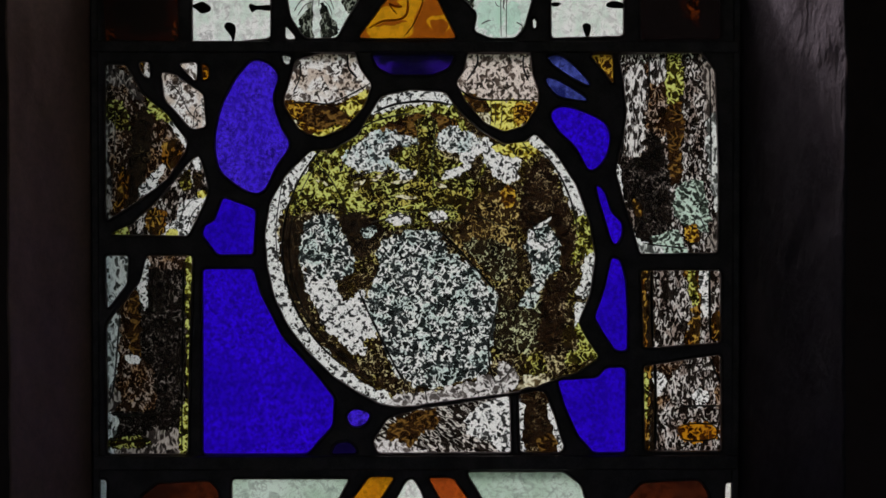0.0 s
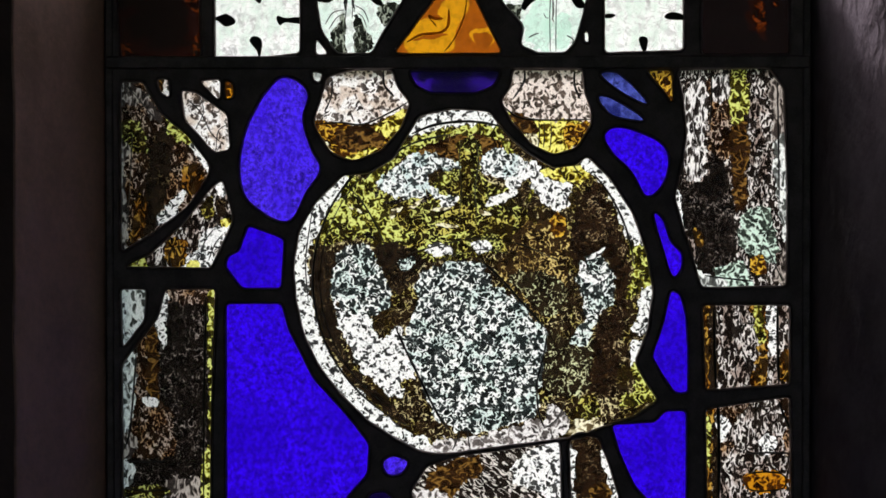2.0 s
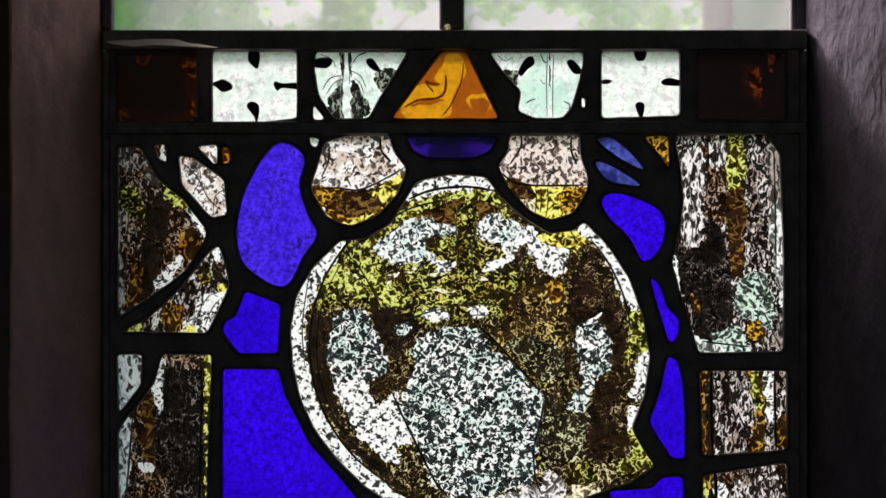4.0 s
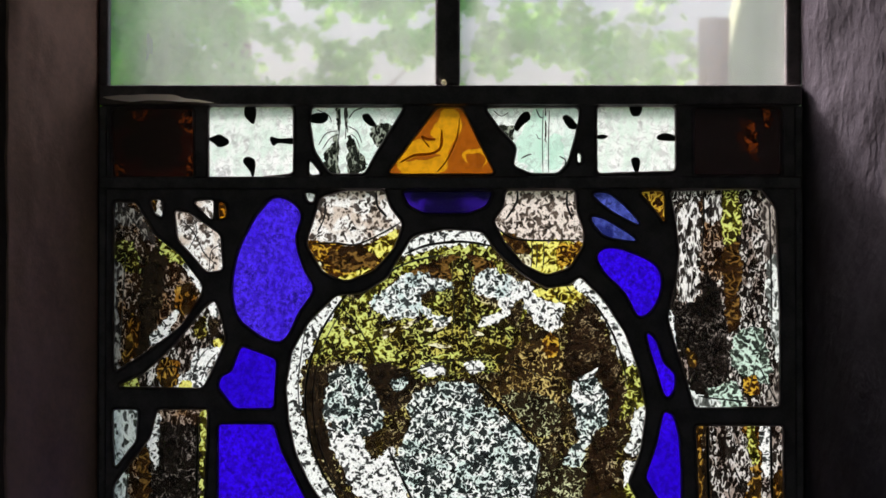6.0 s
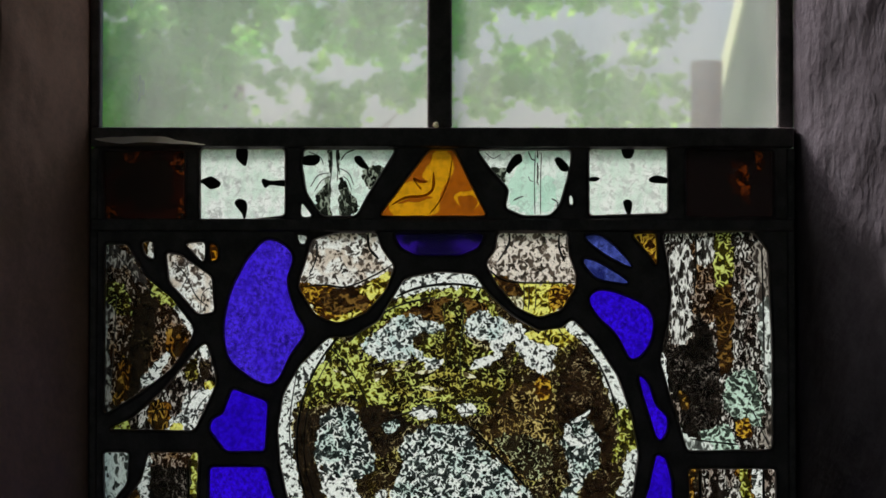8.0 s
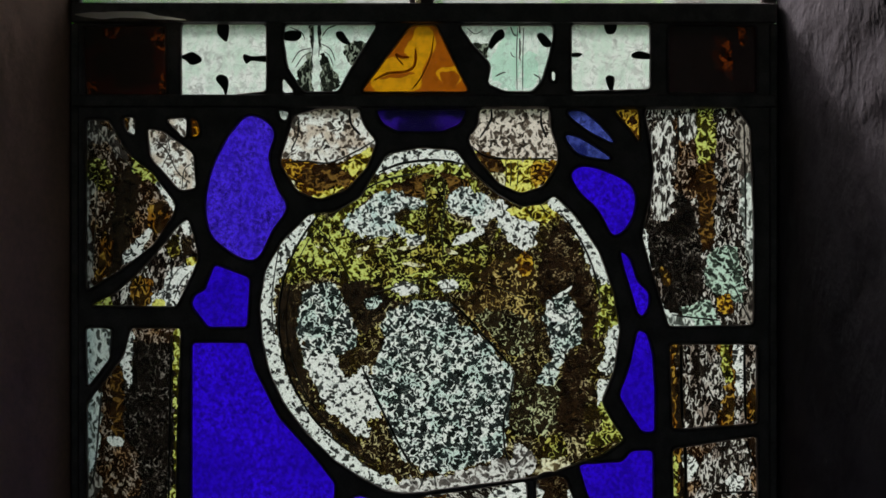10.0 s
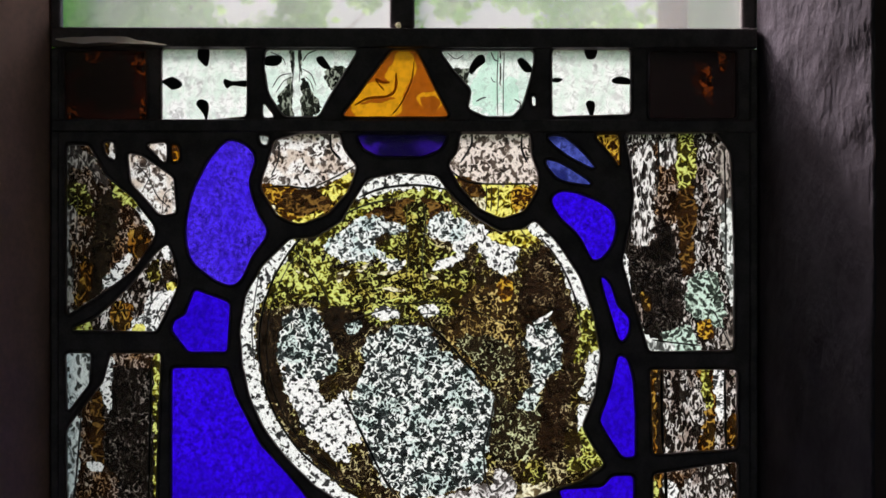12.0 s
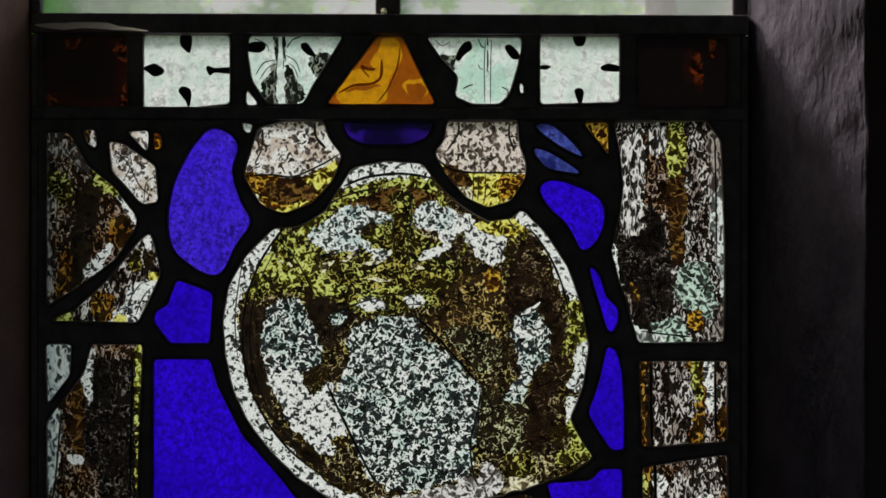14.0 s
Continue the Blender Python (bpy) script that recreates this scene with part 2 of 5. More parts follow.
Z_GREY = corroded("grey_corrosion", (0.022, 0.026, 0.026), (0.27, 0.31, 0.30), (0.98, 1.0, 0.99), 0.27, 0.54, 280, alt=(0.78, 0.88, 0.86))
Z_WHITE = corroded("white_corrosion", (0.057, 0.057, 0.057), (0.5775, 0.5985, 0.5985), (1.0, 1.0, 1.0), -0.01, 0.54)
Z_FROST = corroded("frosted_white_glass", (0.05, 0.058, 0.058), (0.44, 0.49, 0.49), (0.97, 1.0, 1.0), 0.10, 0.56, 280, alt=(0.76, 0.86, 0.86))
Z_PALE = corroded("pale_glass", (0.084, 0.09, 0.084), (0.441, 0.4725, 0.462), (0.88, 0.92, 0.90), -0.02, 0.64, 220, (1, 0.6))
Z_SEA = corroded("sea_green_corrosion", (0.038, 0.0494, 0.0399), (0.248, 0.3255, 0.2635), (0.66, 0.84, 0.74), 0.21, 0.64, 240)
Z_ASH = corroded("ash_grey_paint", (0.036, 0.028, 0.025), (0.17, 0.145, 0.13), (0.47, 0.42, 0.38), 0.18, 0.74, 260, (1, 0.5))
Z_SHADE = corroded("grey_green_shading", (0.014, 0.016, 0.012), (0.085, 0.095, 0.075), (0.34, 0.38, 0.31), 0.30, 0.7, 300, (1, 0.6))
Z_EMBER = corroded("ember_red_glass", (0.006, 0.0015, 0.0008), (0.030, 0.005, 0.001), (0.13, 0.024, 0.003), 0.22, 0.8, 210)
Z_EARTH = corroded("earth_brown_paint", (0.019, 0.011, 0.005), (0.10, 0.060, 0.020), (0.76, 0.68, 0.38), 0.60, 0.48, 280, alt=(0.80, 0.80, 0.45))
Z_DARK = corroded("dark_brown_paint", (0.016, 0.008, 0.004), (0.060, 0.031, 0.010), (0.68, 0.55, 0.32), 0.73, 0.46, 280)
Z_BLACK = corroded("black_brown_paint", (0.014, 0.0085, 0.005), (0.038, 0.021, 0.009), (0.40, 0.30, 0.15), 0.76, 0.48)
Z_BROWN = corroded("grey_brown_paint", (0.016, 0.008, 0.004), (0.085, 0.045, 0.025), (0.56, 0.45, 0.38), 0.42, 0.62, 330, (1, 0.7), alt=(0.85, 0.66, 0.42))
Z_SOOT = corroded("soot_black_paint", (0.007, 0.005, 0.004), (0.028, 0.020, 0.016), (0.36, 0.31, 0.28), 0.66, 0.55, 320, (1, 0.7))
Z_BARKED = corroded("bark_grey_paint", (0.015, 0.011, 0.009), (0.13, 0.11, 0.10), (0.82, 0.78, 0.76), 0.33, 0.60, 370, (1, 0.55), alt=(0.50, 0.42, 0.38))
Z_STRIPED = corroded("pale_bark_paint", (0.025, 0.020, 0.018), (0.30, 0.28, 0.27), (0.90, 0.88, 0.87), 0.14, 0.6, 330, (1.2, 0.4))
Z_STREAK = corroded("streaked_paint", (0.014, 0.010, 0.008), (0.12, 0.095, 0.085), (0.80, 0.76, 0.71), 0.38, 0.55, 330, (0.5, 1.3), 35)
Z_OLIVE = corroded("olive_stain", (0.018, 0.013, 0.003), (0.11, 0.092, 0.010), (0.66, 0.70, 0.20), 0.52, 0.48, 270, alt=(1.0, 0.84, 0.66))
Z_MOSS = corroded("moss_stain", (0.018, 0.012, 0.006), (0.10, 0.080, 0.027), (0.70, 0.74, 0.46), 0.57, 0.48, 280)
Z_TAWNY = corroded("tawny_stain", (0.0285, 0.0152, 0.0057), (0.1318, 0.0697, 0.0124), (0.74, 0.58, 0.22), 0.51, 0.54)
Z_RUST = corroded("rust_stain", (0.0266, 0.0133, 0.0038), (0.124, 0.0527, 0.0062), (0.56, 0.34, 0.06), 0.39, 0.64, 260, (1, 0.6), alt=(0.62, 0.45, 0.3))
Z_UMBER = corroded("umber_wash", (0.0266, 0.0114, 0.0038), (0.0853, 0.0388, 0.0078), (0.24, 0.13, 0.03), 0.31, 0.74, 220, (0.7, 1))
Z_GOLD = corroded("gold_stain", (0.0532, 0.019, 0.0038), (0.279, 0.1162, 0.0062), (0.72, 0.46, 0.05), 0.27, 0.69, 230)
Z_AMBER = corroded("amber_stain", (0.06, 0.018, 0.0024), (0.434, 0.155, 0.0062), (0.58, 0.26, 0.01), 0.03, 0.84, 200)
Z_LEMON = corroded("lemon_stain", (0.0285, 0.0228, 0.0038), (0.2635, 0.2402, 0.0155), (0.70, 0.76, 0.22), 0.25, 0.59, 240)
Z_YELLOW = corroded("yellow_stain", (0.072, 0.0408, 0.0036), (0.483, 0.378, 0.0158), (0.92, 0.88, 0.22), 0.03, 0.64, 200)
Z_CREAM = corroded("cream_glass", (0.108, 0.078, 0.036), (0.504, 0.441, 0.252), (0.92, 0.88, 0.66), 0.01, 0.64, 200)
Z_PINK = corroded("pink_white_glass", (0.12, 0.105, 0.10), (0.46, 0.43, 0.425), (0.88, 0.86, 0.86), 0.05, 0.7, 240)
Z_RIM = corroded("white_rim_glass", (0.048, 0.048, 0.048), (0.651, 0.672, 0.6615), (0.98, 1.0, 0.99), -0.05, 0.56, 260)
Z_ROSE = corroded("rose_grey_glass", (0.10, 0.074, 0.06), (0.33, 0.265, 0.225), (0.88, 0.78, 0.72), 0.06, 0.66, 250, (1, 0.9))
Z_LILAC = corroded("lilac_white_glass", (0.11, 0.09, 0.08), (0.50, 0.455, 0.43), (1.0, 0.98, 0.97), -0.05, 0.66, 250, (1, 0.9), alt=(0.74, 0.64, 0.56))

# ---- what is painted on each piece of glass ----
ZONES = {}


def zone(piece, paint, *outline):
    """A patch of paint on a piece, with its outline in mm on the panel; later ones lie over earlier ones."""
    ZONES.setdefault(piece, []).append((paint, outline))


zone("globe", Z_OLIVE, (-103, -37), (-91, -19), (-79, 5), (-71, 10), (-49, 1), (-25, -3), (-1, 15), (27, 6), (39, -6), (55, -18), (63, -38), (39, -42), (19, -46), (-9, -52), (-25, -48), (-41, -38), (-53, -42), (-65, -35), (-81, -37))
zone("globe", Z_TAWNY, (39, -42), (51, -24), (75, -22), (83, -30), (81, -46), (79, -82), (63, -90), (47, -78), (31, -58))
zone("globe", Z_MOSS, (39, -62), (59, -58), (79, -66), (79, -84), (65, -90), (51, -76))
zone("globe", Z_MOSS, (65, -102), (83, -106), (99, -106), (103, -122), (95, -142), (79, -148), (65, -142))
zone("globe", Z_DARK, (83, -34), (91, -6), (103, 4), (115, -24), (124, -46), (122, -90), (117, -122), (113, -146), (97, -142), (99, -114), (103, -94), (115, -82), (113, -58), (103, -46), (87, -54))
zone("globe", Z_UMBER, (-45, 15), (-17, 33), (7, 39), (31, 39), (41, 27), (31, 18), (15, 21), (-1, 21), (-29, 13))
zone("globe", Z_OLIVE, (4, 33), (17, 35), (19, 15), (17, -26), (6, -26), (5, 15))
zone("globe", Z_LEMON, (-65, 6), (-59, 11), (-45, 27), (-33, 35), (-17, 41), (11, 46), (31, 45), (44, 26), (36, 27), (28, 36), (-1, 38), (-21, 30), (-41, 18), (-57, 3))
zone("globe", Z_LEMON, (-74, 3), (-69, 9), (-63, 3), (-65, -5), (-72, -3))
zone("globe", Z_LEMON, (-91, -19), (-76, 3), (-74, -5), (-81, -21), (-93, -37))
zone("globe", Z_RIM, (-34, 38), (-27, 51), (-1, 56), (19, 58), (28, 55), (32, 45), (19, 46), (-1, 45), (-17, 41))
zone("globe", Z_SOOT, (-23, -10), (-18, -7), (-17, -1), (-21, -5))
zone("globe", Z_SOOT, (-65, -29), (-61, -34), (-54, -35), (-59, -32))
zone("globe", Z_SOOT, (-49, -9), (-41, -10), (-33, -6), (-41, -7))
zone("globe", Z_SOOT, (-59, -9), (-54, -4), (-52, 3), (-56, -3))
zone("globe", Z_CREAM, (17, -14), (21, -18), (27, -18), (22, -15))
zone("globe", Z_CREAM, (-13, -24), (-5, -27), (4, -26), (-5, -24))
zone("globe", Z_CREAM, (-17, -14), (-9, -15), (-1, -12), (-9, -12))
zone("globe", Z_CREAM, (-41, -14), (-45, -17), (-45, -22), (-42, -19))
zone("globe", Z_CREAM, (-52, -25), (-46, -27), (-40, -25), (-46, -24))
zone("globe", Z_CREAM, (-32, -13), (-26, -12), (-21, -6), (-27, -9))
zone("globe", Z_CREAM, (-45, -15), (-39, -16), (-36, -12), (-41, -13))
zone("globe", Z_CREAM, (-74, -12), (-71, -16), (-65, -16), (-69, -13))
zone("globe", Z_LEMON, (51, -10), (56, -5), (57, 2), (53, -3))
zone("globe", Z_LEMON, (29, -4), (38, -1), (44, 7), (36, 3))
zone("globe", Z_LEMON, (1, 13), (-6, 8), (-9, 1), (-3, 6))
zone("globe", Z_LEMON, (-17, -3), (-9, 2), (-5, 11), (-12, 4))
zone("globe", Z_LEMON, (-11, -34), (2, -34), (15, -29), (2, -30))
zone("globe", Z_LEMON, (-27, -44), (-18, -41), (-12, -34), (-20, -38))
zone("globe", Z_LEMON, (-87, -19), (-86, -29), (-79, -37), (-82, -28))
zone("globe", Z_LEMON, (-81, -5), (-80, -16), (-72, -24), (-76, -14))
zone("globe", Z_LEMON, (-45, -29), (-36, -32), (-27, -30), (-36, -29))
zone("globe", Z_LEMON, (-51, -38), (-44, -42), (-36, -42), (-43, -39))
zone("globe", Z_LEMON, (-56, -26), (-47, -26), (-40, -20), (-48, -22))
zone("globe", Z_LEMON, (-62, -19), (-54, -13), (-52, -3), (-58, -11))
zone("globe", Z_LEMON, (-59, -25), (-68, -27), (-72, -35), (-65, -31))
zone("globe", Z_LEMON, (-65, -8), (-58, -25), (-44, -38), (-54, -22))
zone("globe", Z_FROST, (-54, 5), (-45, 14), (-35, 21), (-23, 27), (-5, 22), (5, 15), (-12, 13), (-19, 7), (-11, -1), (1, -6), (-5, -9), (-17, -2), (-25, -6), (-45, -4))
zone("globe", Z_WHITE, (16, 15), (27, 18), (31, 29), (41, 27), (51, 20), (60, 19), (64, 11), (73, 7), (83, 4), (83, -4), (81, -12), (73, -14), (63, -9), (57, 0), (51, 6), (41, -5), (36, 6), (27, 10))
zone("globe", Z_WHITE, (22, -10), (33, -2), (42, -4), (32, -11))
zone("globe", Z_WHITE, (-9, -9), (4, -5), (2, -10), (-6, -13))
zone("globe", Z_LEMON, (-65, -6), (-56, -3), (-45, -19), (-32, -33), (-41, -37), (-54, -25))
zone("globe", Z_LEMON, (-81, -22), (-74, -14), (-65, -17), (-59, -29), (-69, -30), (-76, -26))
zone("globe", Z_FROST, (19, 19), (31, 30), (51, 20), (45, 10), (35, 7), (27, 12))
zone("globe", Z_YELLOW, (62, 12), (73, 15), (87, 18), (97, 10), (88, 2), (80, 6), (73, 7))
zone("globe", Z_GOLD, (68, -24), (73, -16), (80, -22), (79, -30), (71, -33))
zone("globe", Z_GREY, (-86, -48), (-73, -39), (-58, -42), (-54, -54), (-49, -62), (-44, -74), (-48, -85), (-61, -90), (-77, -86), (-85, -78), (-87, -62))
zone("globe", Z_WHITE, (-85, -78), (-77, -86), (-61, -89), (-57, -98), (-51, -106), (-39, -96), (-36, -110), (-31, -122), (-27, -133), (-36, -135), (-35, -146), (-45, -147), (-57, -135), (-69, -122), (-77, -106), (-83, -90))
zone("globe", Z_BLACK, (-56, -42), (-41, -37), (-22, -48), (-24, -58), (-30, -66), (-40, -74), (-45, -66), (-52, -54))
zone("globe", Z_GREY, (-40, -52), (-35, -48), (-28, -48), (-28, -54), (-34, -58))
zone("globe", Z_BLACK, (-102, -47), (-84, -45), (-87, -66), (-86, -82), (-81, -102), (-71, -126), (-45, -152), (-27, -169), (-45, -160), (-65, -142), (-81, -122), (-93, -98), (-101, -74))
zone("globe", Z_GREY, (-27, -66), (-19, -56), (-5, -53), (11, -50), (20, -53), (25, -64), (35, -72), (49, -82), (59, -92), (66, -102), (64, -122), (60, -154), (57, -161), (39, -168), (11, -172), (-9, -166), (-17, -154), (-25, -134), (-31, -122), (-36, -106), (-29, -90), (-25, -78))
zone("globe", Z_WHITE, (-21, -42), (-11, -37), (-1, -42), (-5, -46), (-16, -46))
zone("globe", Z_WHITE, (13, -38), (24, -36), (27, -42), (17, -45))
zone("globe", Z_GREY, (87, -62), (91, -50), (104, -46), (112, -58), (114, -78), (102, -90), (98, -102), (94, -111), (83, -107), (93, -90), (91, -74))
zone("globe", Z_WHITE, (89, -54), (93, -50), (98, -62), (111, -58), (104, -66), (91, -64))
zone("globe", Z_WHITE, (95, -48), (107, -41), (105, -46), (97, -50))
zone("globe", Z_RIM, (-74, 11), (-85, -9), (-96, -29), (-102, -45), (-103, -66), (-99, -86), (-93, -106), (-82, -126), (-63, -146), (-43, -164), (-17, -180), (-17, -192), (-45, -182), (-73, -158), (-97, -130), (-115, -94), (-119, -58), (-113, -25), (-97, -3), (-81, 15))
zone("globe", Z_RIM, (90, 18), (94, 26), (104, 26), (119, 2), (133, -26), (138, -42), (127, -40), (119, -22), (109, -4), (99, 10))
zone("globe", Z_LEMON, (127, -40), (138, -40), (143, -68), (134, -72), (123, -76), (128, -58))
zone("globe", Z_RIM, (134, -72), (145, -69), (143, -90), (135, -102), (128, -101), (130, -90))
zone("globe", Z_RIM, (125, -111), (130, -106), (135, -110), (132, -126), (127, -125))
zone("globe", Z_LEMON, (126, -127), (133, -125), (139, -138), (149, -142), (143, -150), (125, -154), (115, -154), (121, -147), (128, -140))
zone("globe", Z_PINK, (-17, -180), (-5, -176), (11, -176), (21, -175), (39, -169), (59, -163), (70, -168), (73, -178), (39, -186), (11, -192), (-23, -192))
zone("globe", Z_PINK, (63, -167), (69, -152), (75, -155), (83, -164), (81, -172), (69, -172))
zone("globe", Z_CREAM, (84, -167), (89, -161), (102, -161), (104, -172), (81, -174))
zone("globe", Z_OLIVE, (87, -161), (91, -146), (101, -148), (104, -161))
zone("tall", Z_BLACK, (-217, 27), (-200, 49), (-201, 15), (-205, -9), (-212, -25), (-221, -33), (-222, -13), (-217, 3))
zone("tall", Z_ASH, (-239, 81), (-221, 71), (-208, 52), (-213, 50), (-223, 62), (-227, 60), (-239, 64))
zone("tall", Z_OLIVE, (-239, 45), (-225, 50), (-216, 30), (-225, 26), (-236, 35))
zone("tall", Z_ASH, (-239, 36), (-230, 33), (-231, 23), (-239, 19))
zone("tall", Z_LEMON, (-204, 44), (-199, 52), (-181, 36), (-185, 30), (-201, 38))
zone("tall", Z_WHITE, (-186, 32), (-180, 36), (-170, 18), (-174, 12), (-181, 22))
zone("tall", Z_RUST, (-193, 15), (-181, 19), (-178, 7), (-187, -5), (-191, 3))
zone("tall", Z_WHITE, (-207, -14), (-191, -1), (-197, -18), (-210, -25))
zone("tall", Z_RUST, (-225, -5), (-217, -5), (-218, -25), (-228, -37))
zone("tall", Z_ASH, (-239, 15), (-233, 15), (-232, -41), (-240, -47))
zone("foot", Z_RUST, (-204, -37), (-190, -35), (-189, -51), (-194, -55), (-203, -53))
zone("foot", Z_WHITE, (-182, -41), (-175, -29), (-159, -25), (-165, -37), (-174, -57), (-190, -57), (-188, -47))
zone("foot", Z_WHITE, (-170, 7), (-163, 7), (-161, -3), (-167, -3))
zone("foot", Z_LEMON, (-236, -57), (-232, -45), (-225, -47), (-226, -57))
zone("foot", Z_LEMON, (-224, -57), (-222, -45), (-218, -46), (-218, -57))
zone("foot", Z_OLIVE, (-179, -11), (-173, -5), (-169, -17), (-177, -21))
zone("foot", Z_BLACK, (-169, -9), (-162, -7), (-162, -17), (-167, -19))
zone("foot", Z_YELLOW, (-188, -51), (-181, -50), (-181, -58), (-189, -58))
zone("foot", Z_YELLOW, (-165, -21), (-158, -21), (-160, -26), (-164, -26))
zone("bark", Z_STRIPED, (157, 72), (164, 71), (179, 81), (180, 58), (178, 38), (179, 24), (178, 10), (166, 6), (164, 17), (161, 47))
zone("bark", Z_BROWN, (180, 81), (196, 65), (197, 38), (196, 20), (183, 24), (180, 38), (181, 60))
zone("bark", Z_STRIPED, (183, 81), (194, 81), (195, 65), (189, 60), (184, 65))
zone("bark", Z_LEMON, (197, 86), (207, 84), (209, 60), (203, 44), (197, 51))
zone("bark", Z_UMBER, (196, 44), (209, 44), (208, 17), (207, -13), (199, -15), (197, 17))
zone("bark", Z_SOOT, (155, 0), (162, 8), (171, 4), (179, 9), (183, 24), (192, 17), (198, -16), (200, -46), (189, -57), (174, -61), (170, -34), (162, -23))
zone("bark", Z_WHITE, (154, -5), (160, -1), (162, -16), (164, -30), (161, -25), (156, -14))
zone("bark", Z_RUST, (170, -27), (177, -32), (176, -41), (171, -37))
zone("bark", Z_SEA, (205, -17), (221, -12), (229, -34), (226, -52), (211, -48), (201, -34))
zone("bark", Z_SEA, (188, -55), (205, -51), (211, -70), (194, -70), (185, -58))
zone("bark", Z_PALE, (171, -55), (180, -61), (194, -64), (191, -70), (171, -71))
zone("bark", Z_ASH, (224, 76), (233, 76), (235, 31), (228, 33), (225, 56))
zone("bark", Z_PALE, (227, 33), (238, 33), (239, -19), (234, -37), (233, -34), (229, -1))
zone("bark", Z_ASH, (229, -59), (235, -37), (239, -37), (239, -68), (229, -66))
zone("bark", Z_GOLD, (211, -48), (220, -48), (221, -59), (211, -59))
zone("mid", Z_RUST, (211, -79), (222, -80), (222, -138), (212, -135), (217, -109))
zone("mid", Z_LEMON, (213, -80), (217, -80), (222, -105), (217, -109), (214, -100))
zone("mid", Z_RUST, (175, -79), (182, -79), (183, -109), (182, -145), (176, -145))
zone("mid", Z_BLACK, (182, -79), (186, -79), (187, -145), (182, -145))
zone("mid", Z_RUST, (231, -116), (241, -116), (241, -134), (231, -134))
zone("mid", Z_WHITE, (223, -82), (229, -84), (229, -114), (224, -114))
zone("low", Z_RUST, (176, -152), (185, -152), (184, -198), (184, -225), (178, -225))
zone("low", Z_LEMON, (179, -163), (183, -163), (182, -195), (179, -191))
zone("low", Z_BLACK, (185, -148), (188, -152), (188, -225), (184, -225))
zone("low", Z_BROWN, (186, -146), (208, -144), (207, -154), (199, -166), (188, -163))
zone("low", Z_WHITE, (187, -161), (195, -163), (196, -170), (191, -180), (188, -179))
zone("low", Z_BROWN, (190, -179), (199, -180), (195, -188), (189, -188))
zone("low", Z_WHITE, (217, -177), (224, -173), (230, -180), (224, -188), (218, -184))
zone("low", Z_BROWN, (230, -148), (242, -152), (242, -188), (234, -180), (236, -166))
zone("low", Z_AMBER, (206, -204), (213, -201), (231, -201), (237, -209), (228, -215), (213, -215), (206, -212))
zone("long", Z_BROWN, (-207, -72), (-168, -68), (-170, -81), (-185, -81), (-201, -81), (-207, -94))
zone("long", Z_WHITE, (-212, -88), (-207, -74), (-202, -77), (-204, -97), (-204, -110), (-208, -111))
zone("long", Z_BROWN, (-226, -116), (-218, -107), (-217, -147), (-209, -149), (-200, -158), (-199, -187), (-207, -190), (-233, -190), (-235, -178), (-228, -163))
zone("long", Z_UMBER, (-218, -98), (-211, -100), (-210, -144), (-218, -144))
zone("long", Z_WHITE, (-221, -147), (-210, -149), (-211, -154), (-219, -153))
zone("long", Z_PALE, (-238, -121), (-226, -115), (-227, -152), (-232, -171), (-238, -180))
zone("long", Z_ASH, (-238, -178), (-233, -172), (-225, -178), (-229, -191), (-238, -192))
zone("long", Z_LEMON, (-174, -77), (-170, -72), (-172, -134), (-170, -182), (-173, -182), (-174, -134))
zone("long", Z_LEMON, (-177, -187), (-170, -185), (-171, -227), (-182, -227))
zone("long", Z_ASH, (-204, -207), (-192, -205), (-181, -203), (-182, -227), (-204, -227))
zone("long", Z_PALE, (-238, -194), (-228, -195), (-228, -207), (-235, -213), (-238, -213))
zone("long", Z_PALE, (-238, -219), (-228, -220), (-228, -227), (-238, -227))
zone("long", Z_OLIVE, (-235, -213), (-218, -210), (-204, -211), (-204, -218), (-229, -220))
zone("long", Z_ASH, (-227, -220), (-205, -220), (-205, -227), (-227, -227))
zone("scroll", Z_UMBER, (-20, -206), (-8, -195), (17, -189), (19, -204), (5, -210), (-4, -222), (-14, -220), (-21, -211))
zone("scroll", Z_WHITE, (46, -191), (79, -179), (79, -227), (58, -214), (42, -208))
zone("scroll", Z_PINK, (-31, -214), (-20, -213), (0, -218), (17, -227), (-31, -227))
zone("scroll2", Z_WHITE, (81, -185), (87, -185), (86, -216), (91, -227), (81, -227))
zone("scroll2", Z_WHITE, (104, -187), (109, -189), (116, -210), (120, -218), (116, -227), (110, -212))
zone("scroll2", Z_UMBER, (96, -212), (108, -208), (112, -220), (100, -222))
zone("round_a", Z_GOLD, (-103, 48), (-81, 47), (-57, 46), (-27, 62), (-25, 53), (-41, 33), (-61, 19), (-77, 18), (-93, 29))
zone("round_a", Z_UMBER, (-81, 43), (-55, 46), (-50, 30), (-73, 27), (-81, 33))
zone("round_a", Z_YELLOW, (-55, 46), (-27, 61), (-31, 49), (-44, 36), (-52, 40))
zone("round_a", Z_YELLOW, (-77, 23), (-55, 30), (-59, 19), (-75, 18))
zone("round_a", Z_CREAM, (-100, 45), (-95, 39), (-85, 26), (-91, 25), (-101, 35))
zone("round_b", Z_YELLOW, (33, 58), (41, 54), (59, 49), (99, 48), (97, 40), (84, 30), (67, 22), (51, 28), (39, 40))
zone("round_b", Z_GOLD, (78, 45), (99, 48), (95, 38), (81, 30))
zone("round_b", Z_UMBER, (41, 55), (58, 49), (57, 36), (44, 45))
